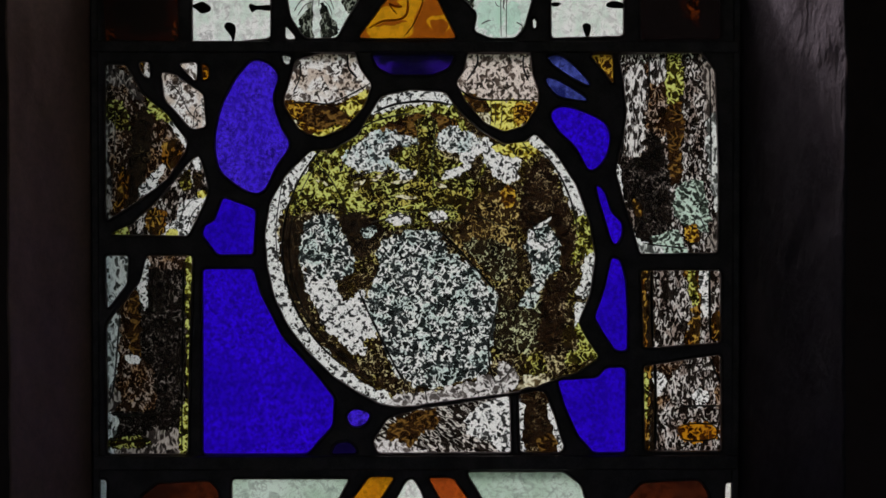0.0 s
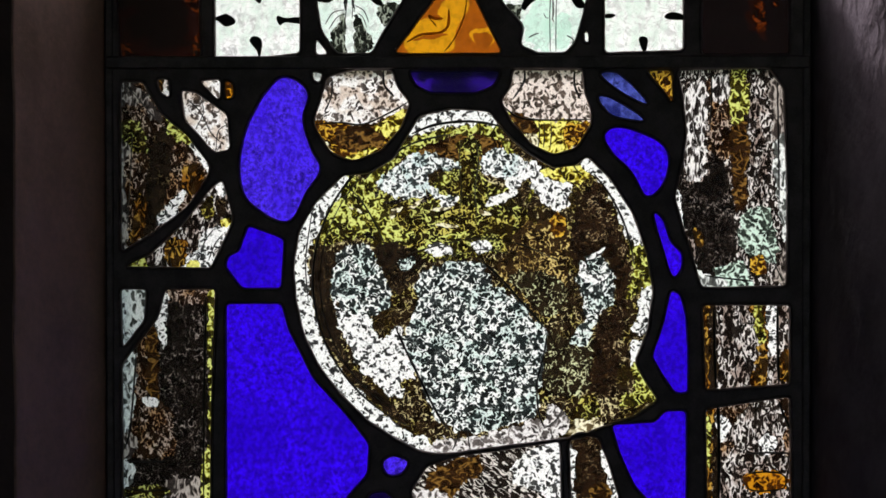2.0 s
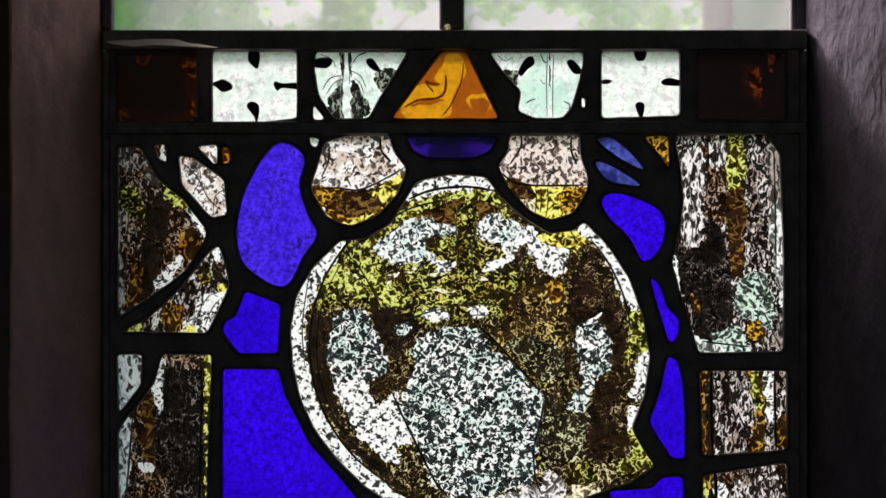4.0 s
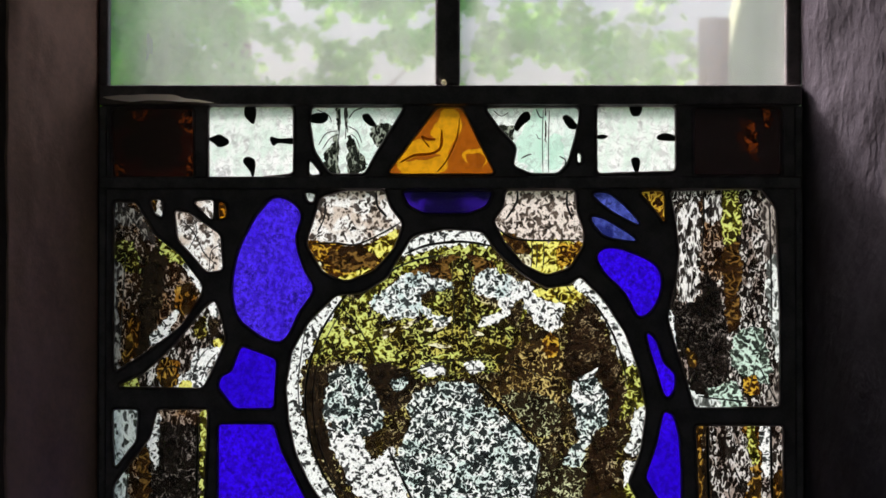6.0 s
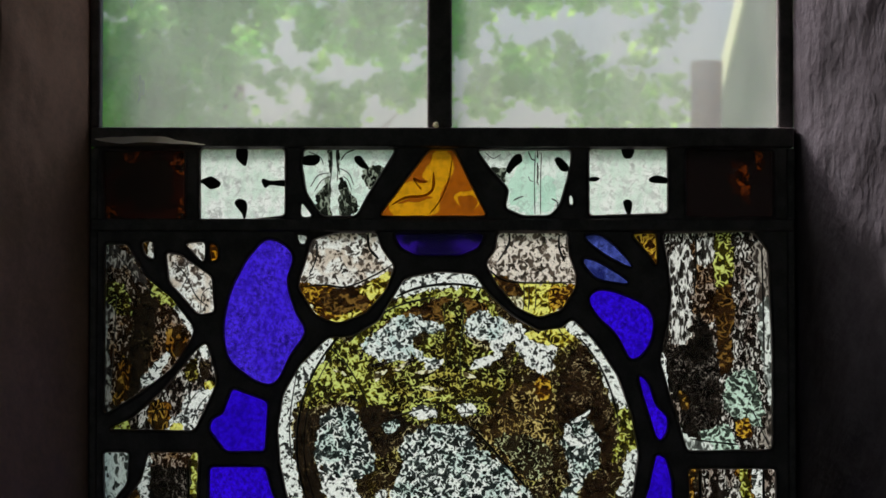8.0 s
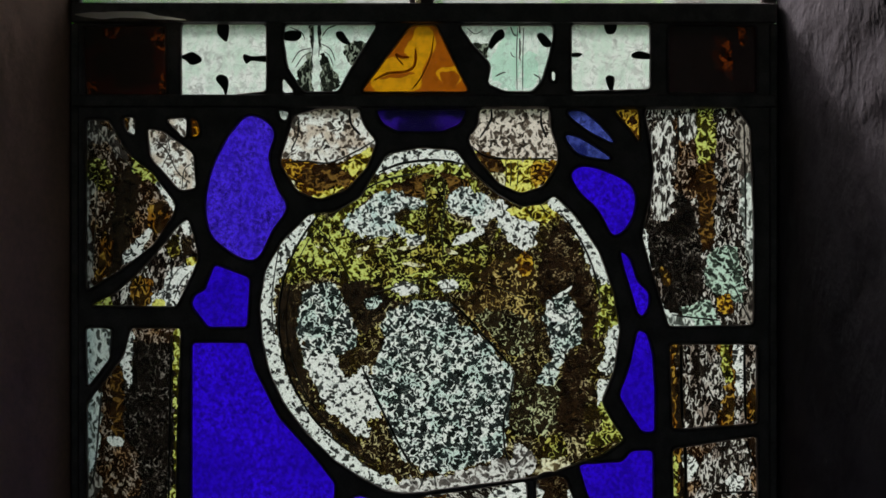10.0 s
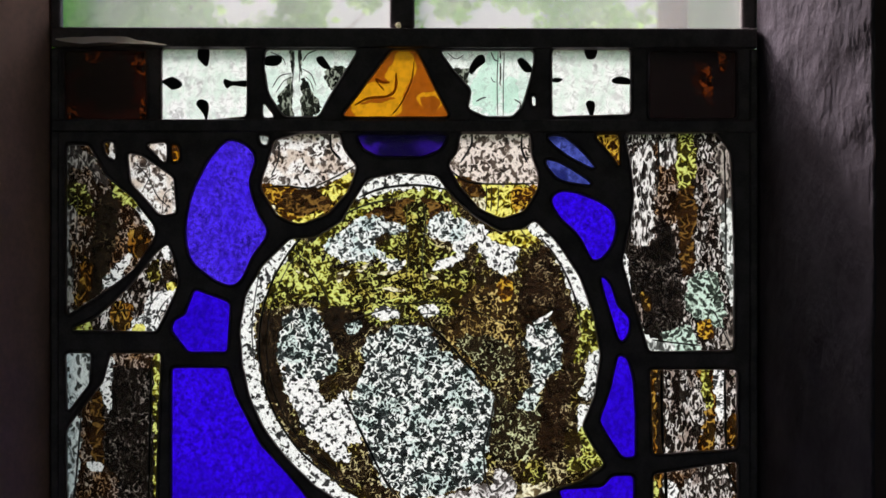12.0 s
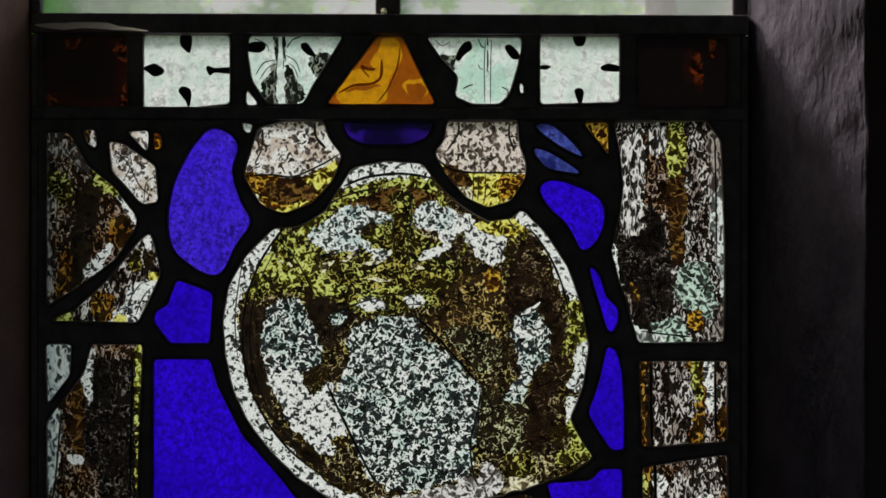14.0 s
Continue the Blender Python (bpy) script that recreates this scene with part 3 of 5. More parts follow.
zone("round_b", Z_CREAM, (51, 39), (59, 39), (59, 28), (53, 30))
zone("round_b", Z_CREAM, (33, 59), (38, 54), (41, 48), (36, 50))
zone("leaf_a", Z_SHADE, (-89, 98), (-86, 111), (-80, 121), (-77, 124), (-76, 120), (-77, 95), (-84, 95))
zone("leaf_a", Z_SHADE, (-70, 122), (-66, 121), (-58, 107), (-55, 102), (-65, 95), (-70, 95))
zone("leaf_a", Z_SHADE, (-53, 130), (-35, 131), (-40, 124), (-47, 115), (-51, 119))
zone("leaf_a", Z_SHADE, (-78, 145), (-76, 145), (-75, 133), (-77, 126), (-78, 135))
zone("leaf_a", Z_SHADE, (-72, 145), (-70, 145), (-70, 133), (-70, 126), (-72, 133))
zone("leaf_b", Z_SHADE, (32, 131), (48, 130), (46, 121), (42, 111), (37, 121))
zone("leaf_b", Z_SHADE, (70, 143), (71, 143), (71, 121), (70, 121))
zone("leaf_b", M_MINT, (52, 124), (61, 138), (69, 141), (68, 99), (58, 101), (51, 109))
zone("leaf_b", M_MINT, (73, 121), (79, 124), (84, 114), (80, 101), (73, 99))
zone("ember_a", Z_EMBER, (-237, 103), (-234, 110), (-230, 106), (-228, 99), (-221, 95), (-211, 94), (-212, 90), (-225, 91), (-234, 95))
zone("ember_a", Z_EMBER, (-189, 134), (-186, 143), (-179, 143), (-180, 126), (-185, 128))
zone("ember_a", Z_EMBER, (-224, 140), (-218, 143), (-209, 142), (-212, 136), (-221, 135))
zone("ember_a", Z_EMBER, (-185, 100), (-183, 108), (-179, 109), (-179, 91), (-186, 91))
zone("ember_b", Z_EMBER, (213, 131), (219, 132), (221, 114), (215, 111), (212, 119))
zone("ember_b", Z_EMBER, (225, 143), (230, 143), (231, 131), (227, 130))

# ---- helpers for meshes ----
from mathutils import geometry


def mesh_object(name, bm, material, parent=None, label=""):
    bmesh.ops.recalc_face_normals(bm, faces=bm.faces)
    me = bpy.data.meshes.new(name)
    bm.to_mesh(me)
    bm.free()
    for m in (material if isinstance(material, tuple) else (material,)):
        me.materials.append(m)
    ob = new(name, me)
    if parent:
        ob.parent = parent
    return tagged(ob, label)


def part(name, bm, material, parent, label=""):
    return mesh_object(name, bm, material, parent, label)


def empty(name, label, category, m, kind="", group=""):
    ob = new(name)
    ob.matrix_world = m
    return tagged(ob, label, category, group, kind)


def box(bm, x0, x1, y0, y1, z0, z1, bevel=0.0):
    made = bmesh.ops.create_cube(bm, size=1.0, matrix=Matrix.LocRotScale(((x0 + x1) / 2, (y0 + y1) / 2, (z0 + z1) / 2), None, (x1 - x0, y1 - y0, z1 - z0)))
    if bevel:
        edges = list({e for v in made["verts"] for e in v.link_edges})
        bmesh.ops.bevel(bm, geom=edges, offset=bevel, segments=2, affect="EDGES", profile=0.5)
    return bm


def rounded(points, smooth, wobble=0.35, seed=0):
    """A closed outline through the corners, in mm: curved all round, or straight with soft, hand-cut corners."""
    n, out = len(points), []
    for i in range(n):
        p0, p1, p2, p3 = (Vector(points[(i + k) % n]) for k in (-1, 0, 1, 2))
        if smooth:
            for s in range(6):
                t = s / 6
                out.append(0.5 * (2 * p1 + (p2 - p0) * t + (2 * p0 - 5 * p1 + 4 * p2 - p3) * t * t + (3 * p1 - p0 - 3 * p2 + p3) * t ** 3))
        else:
            ra, rb = min(3.0, (p0 - p1).length * 0.35), min(3.0, (p2 - p1).length * 0.35)
            a, b = p1 + (p0 - p1).normalized() * ra, p1 + (p2 - p1).normalized() * rb
            for t in (0.0, 0.33, 0.67, 1.0):
                out.append(a * (1 - t) ** 2 + 2 * p1 * t * (1 - t) + b * t * t)
            steps = int((p2 - p1).length / 6)
            end = p2 + (p1 - p2).normalized() * min(3.0, (p2 - p1).length * 0.35)
            out += [b.lerp(end, (k + 1) / (steps + 1)) for k in range(steps)]
    return [p + wobble * Vector((noise.noise((p.x / 9, p.y / 9, seed)), noise.noise((p.x / 9, p.y / 9, seed + 40)))) for p in out]


def grown(outline, by):
    """The outline moved outwards by so many mm."""
    n = len(outline)
    area = sum(outline[i].x * outline[(i + 1) % n].y - outline[(i + 1) % n].x * outline[i].y for i in range(n))
    side = 1 if area > 0 else -1
    out = []
    for i in range(n):
        d = outline[(i + 1) % n] - outline[i - 1]
        out.append(outline[i] + (Vector((d.y, -d.x)).normalized() * by * side if d.length > 1e-6 else Vector((0, 0))))
    return out


def slab(outline, front, back, faces=(0, 0), edge=0):
    """A plate with that outline in mm between two depths in metres; front, back and edge may take materials of their own."""
    bm = bmesh.new()
    lower = [bm.verts.new((p.x / 1000, front, p.y / 1000)) for p in outline]
    upper = [bm.verts.new((p.x / 1000, back, p.y / 1000)) for p in outline]
    f = bm.faces.new(lower)
    f.material_index = faces[0]
    bm.faces.new(upper[::-1]).material_index = faces[1]
    n = len(outline)
    for i in range(n):
        bm.faces.new((lower[i], upper[i], upper[(i + 1) % n], lower[(i + 1) % n])).material_index = edge
    bmesh.ops.triangulate(bm, faces=[f for f in bm.faces if len(f.verts) > 4])
    return bm


def inside(p, line):
    hit = False
    for a, b in zip(line, line[1:] + line[:1]):
        if (a.y > p.y) != (b.y > p.y) and p.x < (b.x - a.x) * (p.y - a.y) / (b.y - a.y) + a.x:
            hit = not hit
    return hit


def lead_sheet(name, parent, outer, openings, thick, label):
    """Lead cames: a plate with softened edges round every piece of glass."""
    bm = bmesh.new()
    for y, wider in ((-thick, 0.9), (0.0019, 0.9)):
        lines = [outer] + [grown(h, wider) for h in openings]
        pts, edges = [], []
        for line in lines:
            i0 = len(pts)
            pts += line
            edges += [(i0 + k, i0 + (k + 1) % len(line)) for k in range(len(line))]
        flat, _, tris, *_ = geometry.delaunay_2d_cdt(pts, edges, [], 0, 1e-4)
        verts = [bm.verts.new((p.x / 1000, y, p.y / 1000)) for p in flat]
        for tri in tris:
            mid = (flat[tri[0]] + flat[tri[1]] + flat[tri[2]]) / 3
            if inside(mid, outer) and not any(inside(mid, h) for h in lines[1:]):
                bm.faces.new([verts[k] for k in (tri if y > 0 else tri[::-1])])
    for h in [outer] + openings:
        wide = outer if h is outer else grown(h, 0.9)
        steps = [(wide, -thick), (h, -thick + 0.0012), (h, 0.0012), (wide, 0.0019)]
        rings = [[bm.verts.new((p.x / 1000, y, p.y / 1000)) for p in line] for line, y in steps]
        for r0, r1 in zip(rings, rings[1:]):
            for k in range(len(h)):
                bm.faces.new((r0[k], r0[(k + 1) % len(h)], r1[(k + 1) % len(h)], r1[k])).smooth = True
    bmesh.ops.remove_doubles(bm, verts=bm.verts, dist=1e-6)
    return part(name, bm, M_LEAD, parent, label)


holes = {}


def glass_piece(parent, material, corners, smooth, label, zones=()):
    """One cut piece of glass; the paint on its outer face changes along the outlines of its zones."""
    outline = rounded(corners, smooth, seed=len(holes.setdefault(parent.name, [])))
    holes[parent.name].append(outline)
    edge = grown(outline, 1.2)
    if not zones:
        return part("glass_piece", slab(edge, -0.0015, 0.0015, (1, 0), 1), (material, M_CLEAR), parent, label)
    paints = [material, M_CLEAR]
    lines, slots = [edge], []
    for k, (paint, corners) in enumerate(zones):
        if paint not in paints:
            paints.append(paint)
        slots.append(paints.index(paint))
        line = rounded(corners, True, 0.0)
        line = [p.lerp(q, u / 3) for p, q in zip(line, line[1:] + line[:1]) for u in range(3)]
        size = math.sqrt(abs(sum(a.x * b.y - b.x * a.y for a, b in zip(line, line[1:] + line[:1]))) / 2)
        ragged = min(1.0, size / 22)
        line = [p + ragged * sum((a * Vector((noise.noise((p.x / w, p.y / w, k)), noise.noise((p.x / w, p.y / w, k + 40)))) for a, w in ((3.4, 5.0), (1.8, 1.9))), Vector((0, 0))) for p in line]
        lines.append(line)
    pts, edges = [], []
    for line in lines:
        i0 = len(pts)
        pts += line
        edges += [(i0 + k, i0 + (k + 1) % len(line)) for k in range(len(line))]
    flat, _, tris, *_ = geometry.delaunay_2d_cdt(pts, edges, [], 0, 1e-4)
    bm = slab(edge, -0.0015, 0.0015, (1, 1), 1)
    outer = [f for f in bm.faces if all(v.co.y > 0.001 for v in f.verts)]
    bmesh.ops.delete(bm, geom=outer, context="FACES_ONLY")
    verts = [bm.verts.new((p.x / 1000, 0.0015, p.y / 1000)) for p in flat]
    for tri in tris:
        mid = (flat[tri[0]] + flat[tri[1]] + flat[tri[2]]) / 3
        if inside(mid, edge):
            slot = 0
            for line, index in zip(lines[1:], slots):
                if inside(mid, line):
                    slot = index
            bm.faces.new([verts[k] for k in tri]).material_index = slot
    bmesh.ops.remove_doubles(bm, verts=bm.verts, dist=1e-6)
    return part("glass_piece", bm, tuple(paints), parent, label)


def paint_blob(parent, points, material=M_PAINT, smooth=True, name="painted_ornament", label=""):
    """Paint fired on to the face of the glass."""
    return part(name, slab(rounded(points, smooth, 0.2), -0.0021, -0.0017), material, parent, label)


def paint_line(parent, points, width, material=M_PAINT, name="painted_line", label="", front=-0.0024):
    """A brushed line or crack through the points, tapering at its ends."""
    pts = [Vector(p) for p in points]
    path = []
    for i in range(len(pts) - 1):
        p0, p1, p2, p3 = pts[max(i - 1, 0)], pts[i], pts[i + 1], pts[min(i + 2, len(pts) - 1)]
        for s in range(6):
            t = s / 6
            path.append(0.5 * (2 * p1 + (p2 - p0) * t + (2 * p0 - 5 * p1 + 4 * p2 - p3) * t * t + (3 * p1 - p0 - 3 * p2 + p3) * t ** 3))
    path.append(pts[-1])
    bm, rings = bmesh.new(), []
    for i, p in enumerate(path):
        d = path[min(i + 1, len(path) - 1)] - path[max(i - 1, 0)]
        side = Vector((-d.y, d.x)).normalized()
        u = i / (len(path) - 1)
        w = width / 2 * (0.45 + 0.55 * min(1, 6 * u, 6 * (1 - u))) * (1 + 0.35 * noise.noise((p.x / 6, p.y / 6, 3)))
        rings.append([bm.verts.new((q.x / 1000, y, q.y / 1000)) for q, y in ((p + side * w, front + 0.0006), (p + side * w * 0.7, front), (p - side * w * 0.7, front), (p - side * w, front + 0.0006))])
    for r0, r1 in zip(rings, rings[1:]):
        for k in range(4):
            bm.faces.new((r0[k], r0[(k + 1) % 4], r1[(k + 1) % 4], r1[k]))
    bm.faces.new(rings[0]), bm.faces.new(rings[-1][::-1])
    return part(name, bm, material, parent, label)


AT = pose(0, 0, EYE)
main_panel = empty("stained_glass_window", "old stained glass panel, blue with a large round painted piece", "stained glass", AT)
top_panel = empty("stained_glass_border", "narrow stained glass border with white leaf and amber pieces", "stained glass", AT)
low_panel = empty("stained_glass_sill_light", "lower stained glass panel with green white and amber pieces", "stained glass", AT)
tall_piece = glass_piece(main_panel, Z_BROWN, [(-235.2, 76.4), (-220, 76.4), (-206.8, 53.2), (-188, 38), (-172.8, 17.2), (-174.4, 9.6), (-188, -11.2), (-210.8, -28.4), (-235.2, -43.6)], False, "weathered brown painted glass", ZONES["tall"])
glass_piece(main_panel, Z_LILAC, [(-209.6, 78), (-201.2, 78), (-201.2, 65.6), (-206.8, 68.4)], False, "weathered brown painted glass", [(Z_RUST, [(-214, 80), (-206, 80), (-207, 66), (-214, 66)])])
quad_piece = glass_piece(main_panel, Z_LILAC, [(-192.4, 70.4), (-182, 68.4), (-160.4, 53.2), (-158.4, 28.8), (-168.8, 26.8), (-189.6, 49.6)], False, "weathered brown painted glass")
glass_piece(main_panel, Z_LILAC, [(-179.2, 77.2), (-165, 78), (-165, 65.6), (-167.5, 64.5)], False, "weathered brown painted glass")
glass_piece(main_panel, Z_AMBER, [(-161, 76), (-157, 75), (-156, 67), (-160, 65), (-161, 69)], True, "small dull amber glass")
foot_piece = glass_piece(main_panel, Z_BARKED, [(-232.4, -54), (-214.4, -45.6), (-191.6, -24.4), (-172.4, 0), (-164, 6.8), (-160.4, -3.6), (-156.4, -20.8), (-164.8, -39.6), (-172.4, -54.8)], False, "weathered brown painted glass", ZONES["foot"])
glass_piece(main_panel, M_BRIGHT_BLUE, [(-119.2, 79.2), (-110, 76), (-103.2, 66.8), (-107.2, 49.6), (-101.2, 28.8), (-94.8, 14.4), (-104, 0), (-115.6, -20.8), (-130.8, -18), (-146, -5.6), (-150.8, 11.6), (-148, 36.4), (-138.4, 59.2), (-126.8, 75.2)], True, "bright violet blue translucent glass")
glass_piece(main_panel, M_BLUE, [(-145.2, -25.6), (-120.4, -34.8), (-122.4, -69.2), (-149.6, -69.2), (-161.2, -54), (-159.2, -47.2), (-151.6, -43.6)], False, "deep blue translucent glass")
glass_piece(main_panel, Z_PALE, [(-99.2, 82.8), (-93.6, 82), (-94.8, 77.2), (-98, 78)], True, "small clear white glass")
glass_piece(main_panel, M_BLUE, [(-160.8, -80.8), (-122.4, -80.8), (-117.6, -98.4), (-100, -133.6), (-76.8, -159.2), (-60.4, -180), (-61.6, -201.2), (-72, -212.8), (-81.2, -223.2), (-160.8, -223.2)], False, "deep blue translucent glass")
glass_piece(main_panel, M_BRIGHT_BLUE, [(-49.6, -193.6), (-43.2, -189.2), (-33.6, -192.4), (-35.2, -198.4), (-40.8, -202), (-47.2, -200.8)], True, "bright violet blue translucent glass")
glass_piece(main_panel, M_DIM_BLUE, [(-62.8, -223.6), (-58.8, -215.6), (-48.8, -214), (-44, -218.8), (-43.2, -223.2)], False, "dark blue shaded glass")
glass_piece(main_panel, Z_PALE, [(-235.6, -70.4), (-218, -70.4), (-219.2, -91.6), (-234.4, -111.2)], False, "small clear white glass")
long_piece = glass_piece(main_panel, Z_SOOT, [(-204, -70.4), (-168.8, -70.4), (-172, -149.6), (-173.2, -223.2), (-234.4, -223.2), (-234.8, -124), (-221.6, -105.6), (-209.6, -91.6)], False, "weathered brown painted glass", ZONES["long"])
glass_piece(main_panel, M_PALE_BLUE, [(104.8, 82), (115.2, 82), (126.8, 72.8), (136.4, 61.2), (124.8, 66), (110.8, 75.2)], True, "pale streaky blue glass shard")
glass_piece(main_panel, M_PALE_BLUE, [(103.6, 66), (115.2, 62.4), (134, 49.6), (115.2, 52), (106, 58.8)], True, "pale streaky blue glass shard")
glass_piece(main_panel, M_BLUE, [(107.2, 38), (115.2, 43.6), (131.6, 40), (148, 30.8), (151.6, 16.8), (146.8, 2.8), (136.4, -4), (126.8, 12.4), (112.8, 26.4)], True, "deep blue translucent glass")
glass_piece(main_panel, M_BLUE, [(142, -18), (148, -22), (152.8, -36), (161.2, -46), (160, -57.2), (154.8, -60), (148, -40)], True, "deep blue translucent glass")
glass_piece(main_panel, M_BLUE, [(154, -72), (160, -74), (164, -88.4), (165.6, -113.2), (165.6, -143.6), (157.2, -143.6), (147.6, -129.6), (140.8, -118), (147.6, -100)], False, "deep blue translucent glass")
glass_piece(main_panel, M_BLUE, [(112.2, -166.7), (142.6, -165.4), (150, -157.1), (164.4, -157.1), (164.4, -222.3), (140, -222.3), (128.3, -208.8), (118.3, -187.1)], False, "deep blue translucent glass")
glass_piece(main_panel, Z_GOLD, [(137.2, 83.6), (154, 84.4), (154.8, 61.2), (146.8, 72.8)], False, "weathered brown painted glass")
bark_piece = glass_piece(main_panel, Z_BARKED, [(158.4, 84), (222.4, 85.6), (232.8, 71.2), (235.6, 0), (235.2, -68), (176, -68.8), (172.8, -58), (163.2, -28), (156.8, -4), (162.8, 20), (165.2, 40), (162.8, 64)], False, "weathered brown painted glass", ZONES["bark"])
mid_piece = glass_piece(main_panel, Z_BARKED, [(176.4, -82), (237.6, -82), (237.6, -137.6), (178.8, -141.6)], False, "weathered brown painted glass", ZONES["mid"])
low_piece = glass_piece(main_panel, Z_BARKED, [(178.7, -156.2), (237.8, -146.7), (238.7, -221.4), (180, -221.4)], False, "weathered brown painted glass", ZONES["low"])
glass_piece(main_panel, Z_STREAK, [(-29.9, -213.6), (-19, -196.6), (9.6, -187.1), (74.8, -178.8), (76.1, -222.3), (-26.4, -222.7)], False, "weathered brown painted glass", ZONES["scroll"])
glass_piece(main_panel, Z_DARK, [(82.2, -177.5), (89.6, -173.6), (102.7, -176.2), (110, -196.6), (117, -218.4), (113.5, -222.7), (83.5, -222.3)], False, "weathered brown painted glass", ZONES["scroll2"])
round_a = glass_piece(main_panel, Z_LILAC, [(-88.8, 79.6), (-70.4, 84.4), (-43.6, 84.4), (-40.4, 73.2), (-31.2, 60.8), (-37.2, 44.4), (-51.6, 28), (-71.2, 20.8), (-86.8, 26.8), (-98.4, 46.4), (-97.2, 52.8), (-92, 69.2)], False, "weathered brown painted glass", ZONES["round_a"])
round_b = glass_piece(main_panel, Z_ROSE, [(42.4, 84.4), (91.2, 84.4), (92, 69.2), (96.8, 56.8), (96.8, 46.4), (86.8, 30), (70.4, 25.2), (56, 32), (41.6, 48.4), (34, 63.2), (40.4, 71.2)], False, "weathered brown painted glass", ZONES["round_b"])
glass_piece(main_panel, M_DIM_BLUE, [(-31.2, 83.6), (32.8, 83.6), (28, 74), (16, 68.8), (-16, 68.8), (-26, 74)], False, "dark blue shaded glass")
globe = glass_piece(main_panel, Z_EARTH, [(-23.2, 52), (0, 56.8), (24.8, 55.2), (35.2, 41.6), (52, 26), (71.2, 14.8), (88, 17.6), (94.4, 23.2), (110, 8), (126, -16), (136, -44), (140.8, -72), (136.8, -100), (128, -122), (134, -134), (144, -148.8), (128, -160), (104, -168), (88, -174.4), (44, -180.8), (12, -185.6), (-12, -186.8), (-23, -185), (-41, -176), (-61, -163), (-80, -144), (-96, -123), (-106, -101), (-111, -78), (-113, -54), (-109, -30), (-98, -10), (-78, 10), (-60, 11.2), (-42, 22), (-31.2, 40)], False, "large round white and yellow painted glass", ZONES["globe"])
glass_piece(top_panel, M_RED, [(-237.6, 142.4), (-180, 143.2), (-179.2, 94), (-235.2, 92.8)], False, "very dark red glass", ZONES["ember_a"])
glass_piece(top_panel, M_QUARRY, [(-168, 144), (-108.8, 144), (-108.8, 96.8), (-168, 91.2)], False, "white glass with painted dark lobes")
glass_piece(top_panel, M_LEAF, [(-95.2, 143.6), (-30.4, 143.6), (-40, 128), (-51.2, 110), (-58, 96.8), (-82, 96.8), (-92.8, 112.8), (-96, 132)], False, "white glass painted with a leaf", ZONES["leaf_a"])
glass_piece(top_panel, M_QUARRY, [(-96.8, 106.4), (-90.4, 98.4), (-89.6, 96), (-97.2, 96)], False, "white glass with painted dark lobes")
glass_piece(top_panel, M_AMBER, [(-6, 143.2), (10.8, 143.2), (33.6, 96.8), (-41.2, 96.8)], False, "amber glass with scratched scroll")
glass_piece(top_panel, M_LEAF, [(28, 143.2), (93.6, 143.2), (93.6, 133.6), (88, 112.8), (85.2, 104), (78.8, 97.2), (60, 97.2), (48, 102.4), (50.4, 116), (38.4, 128.8)], False, "white glass painted with a leaf", ZONES["leaf_b"])
glass_piece(top_panel, M_QUARRY, [(92.8, 111.2), (95.2, 110.4), (95.6, 104.8), (93.2, 104.8)], False, "white glass with painted dark lobes")
glass_piece(top_panel, M_QUARRY, [(107.2, 144), (162, 144), (162, 98.8), (107.2, 97.2)], False, "white glass with painted dark lobes")
glass_piece(top_panel, M_RED, [(176, 143.2), (236.8, 143.2), (236.8, 96), (176, 96)], False, "very dark red glass", ZONES["ember_b"])
glass_piece(low_panel, M_QUARRY, [(-241.1, -243.1), (-235.9, -243.1), (-235.5, -290.9), (-241.1, -290.9)], False, "white glass with painted dark lobes")
glass_piece(low_panel, M_AMBER_DARK, [(-209, -257), (-195.9, -246.6), (-156.8, -244.4), (-149.9, -251.8), (-149.9, -290.9), (-209, -290.9)], False, "dark red brown glass")
glass_piece(low_panel, M_SEA, [(-138.6, -243.1), (-49, -243.1), (-61.2, -264.8), (-74.2, -290.9), (-138.6, -290.9)], False, "pale sea green glass")
glass_piece(low_panel, M_YELLOW, [(-33, -241.4), (-13.8, -241.4), (-30.8, -267), (-50.3, -290.9), (-67.7, -290.9), (-51.6, -267)], False, "weathered brown painted glass")
glass_piece(low_panel, M_QUARRY, [(-3.8, -244.4), (0.9, -243.1), (6.2, -252.7), (19.2, -290.9), (-25.6, -290.9), (-13.4, -260.5)], False, "white glass with painted dark lobes")
glass_piece(low_panel, M_ORANGE, [(12.7, -242.3), (31.4, -242.3), (45.3, -262.7), (60.5, -290.9), (39.6, -290.9), (25.7, -264.8)], False, "orange glass")
glass_piece(low_panel, M_SEA, [(42.2, -237.9), (117, -237.9), (130, -248.3), (134.4, -264.8), (134.4, -290.9), (73.5, -290.9), (56.1, -260.5)], False, "pale sea green glass")
glass_piece(low_panel, M_AMBER_DARK, [(164.8, -260.5), (177.8, -246.6), (221.3, -244.4), (228.3, -254), (228.3, -290.9), (164.8, -290.9)], False, "dark red brown glass")
glass_piece(low_panel, M_QUARRY, [(242.2, -246.6), (248.3, -246.6), (248.7, -290.9), (242.6, -290.9)], False, "white glass with painted dark lobes")
border_pieces = [o for o in top_panel.children if o.name.startswith("glass_piece")]
def rect(x0, x1, z0, z1):
    return rounded([(x0, z0), (x1, z0), (x1, z1), (x0, z1)], False, 0.3)


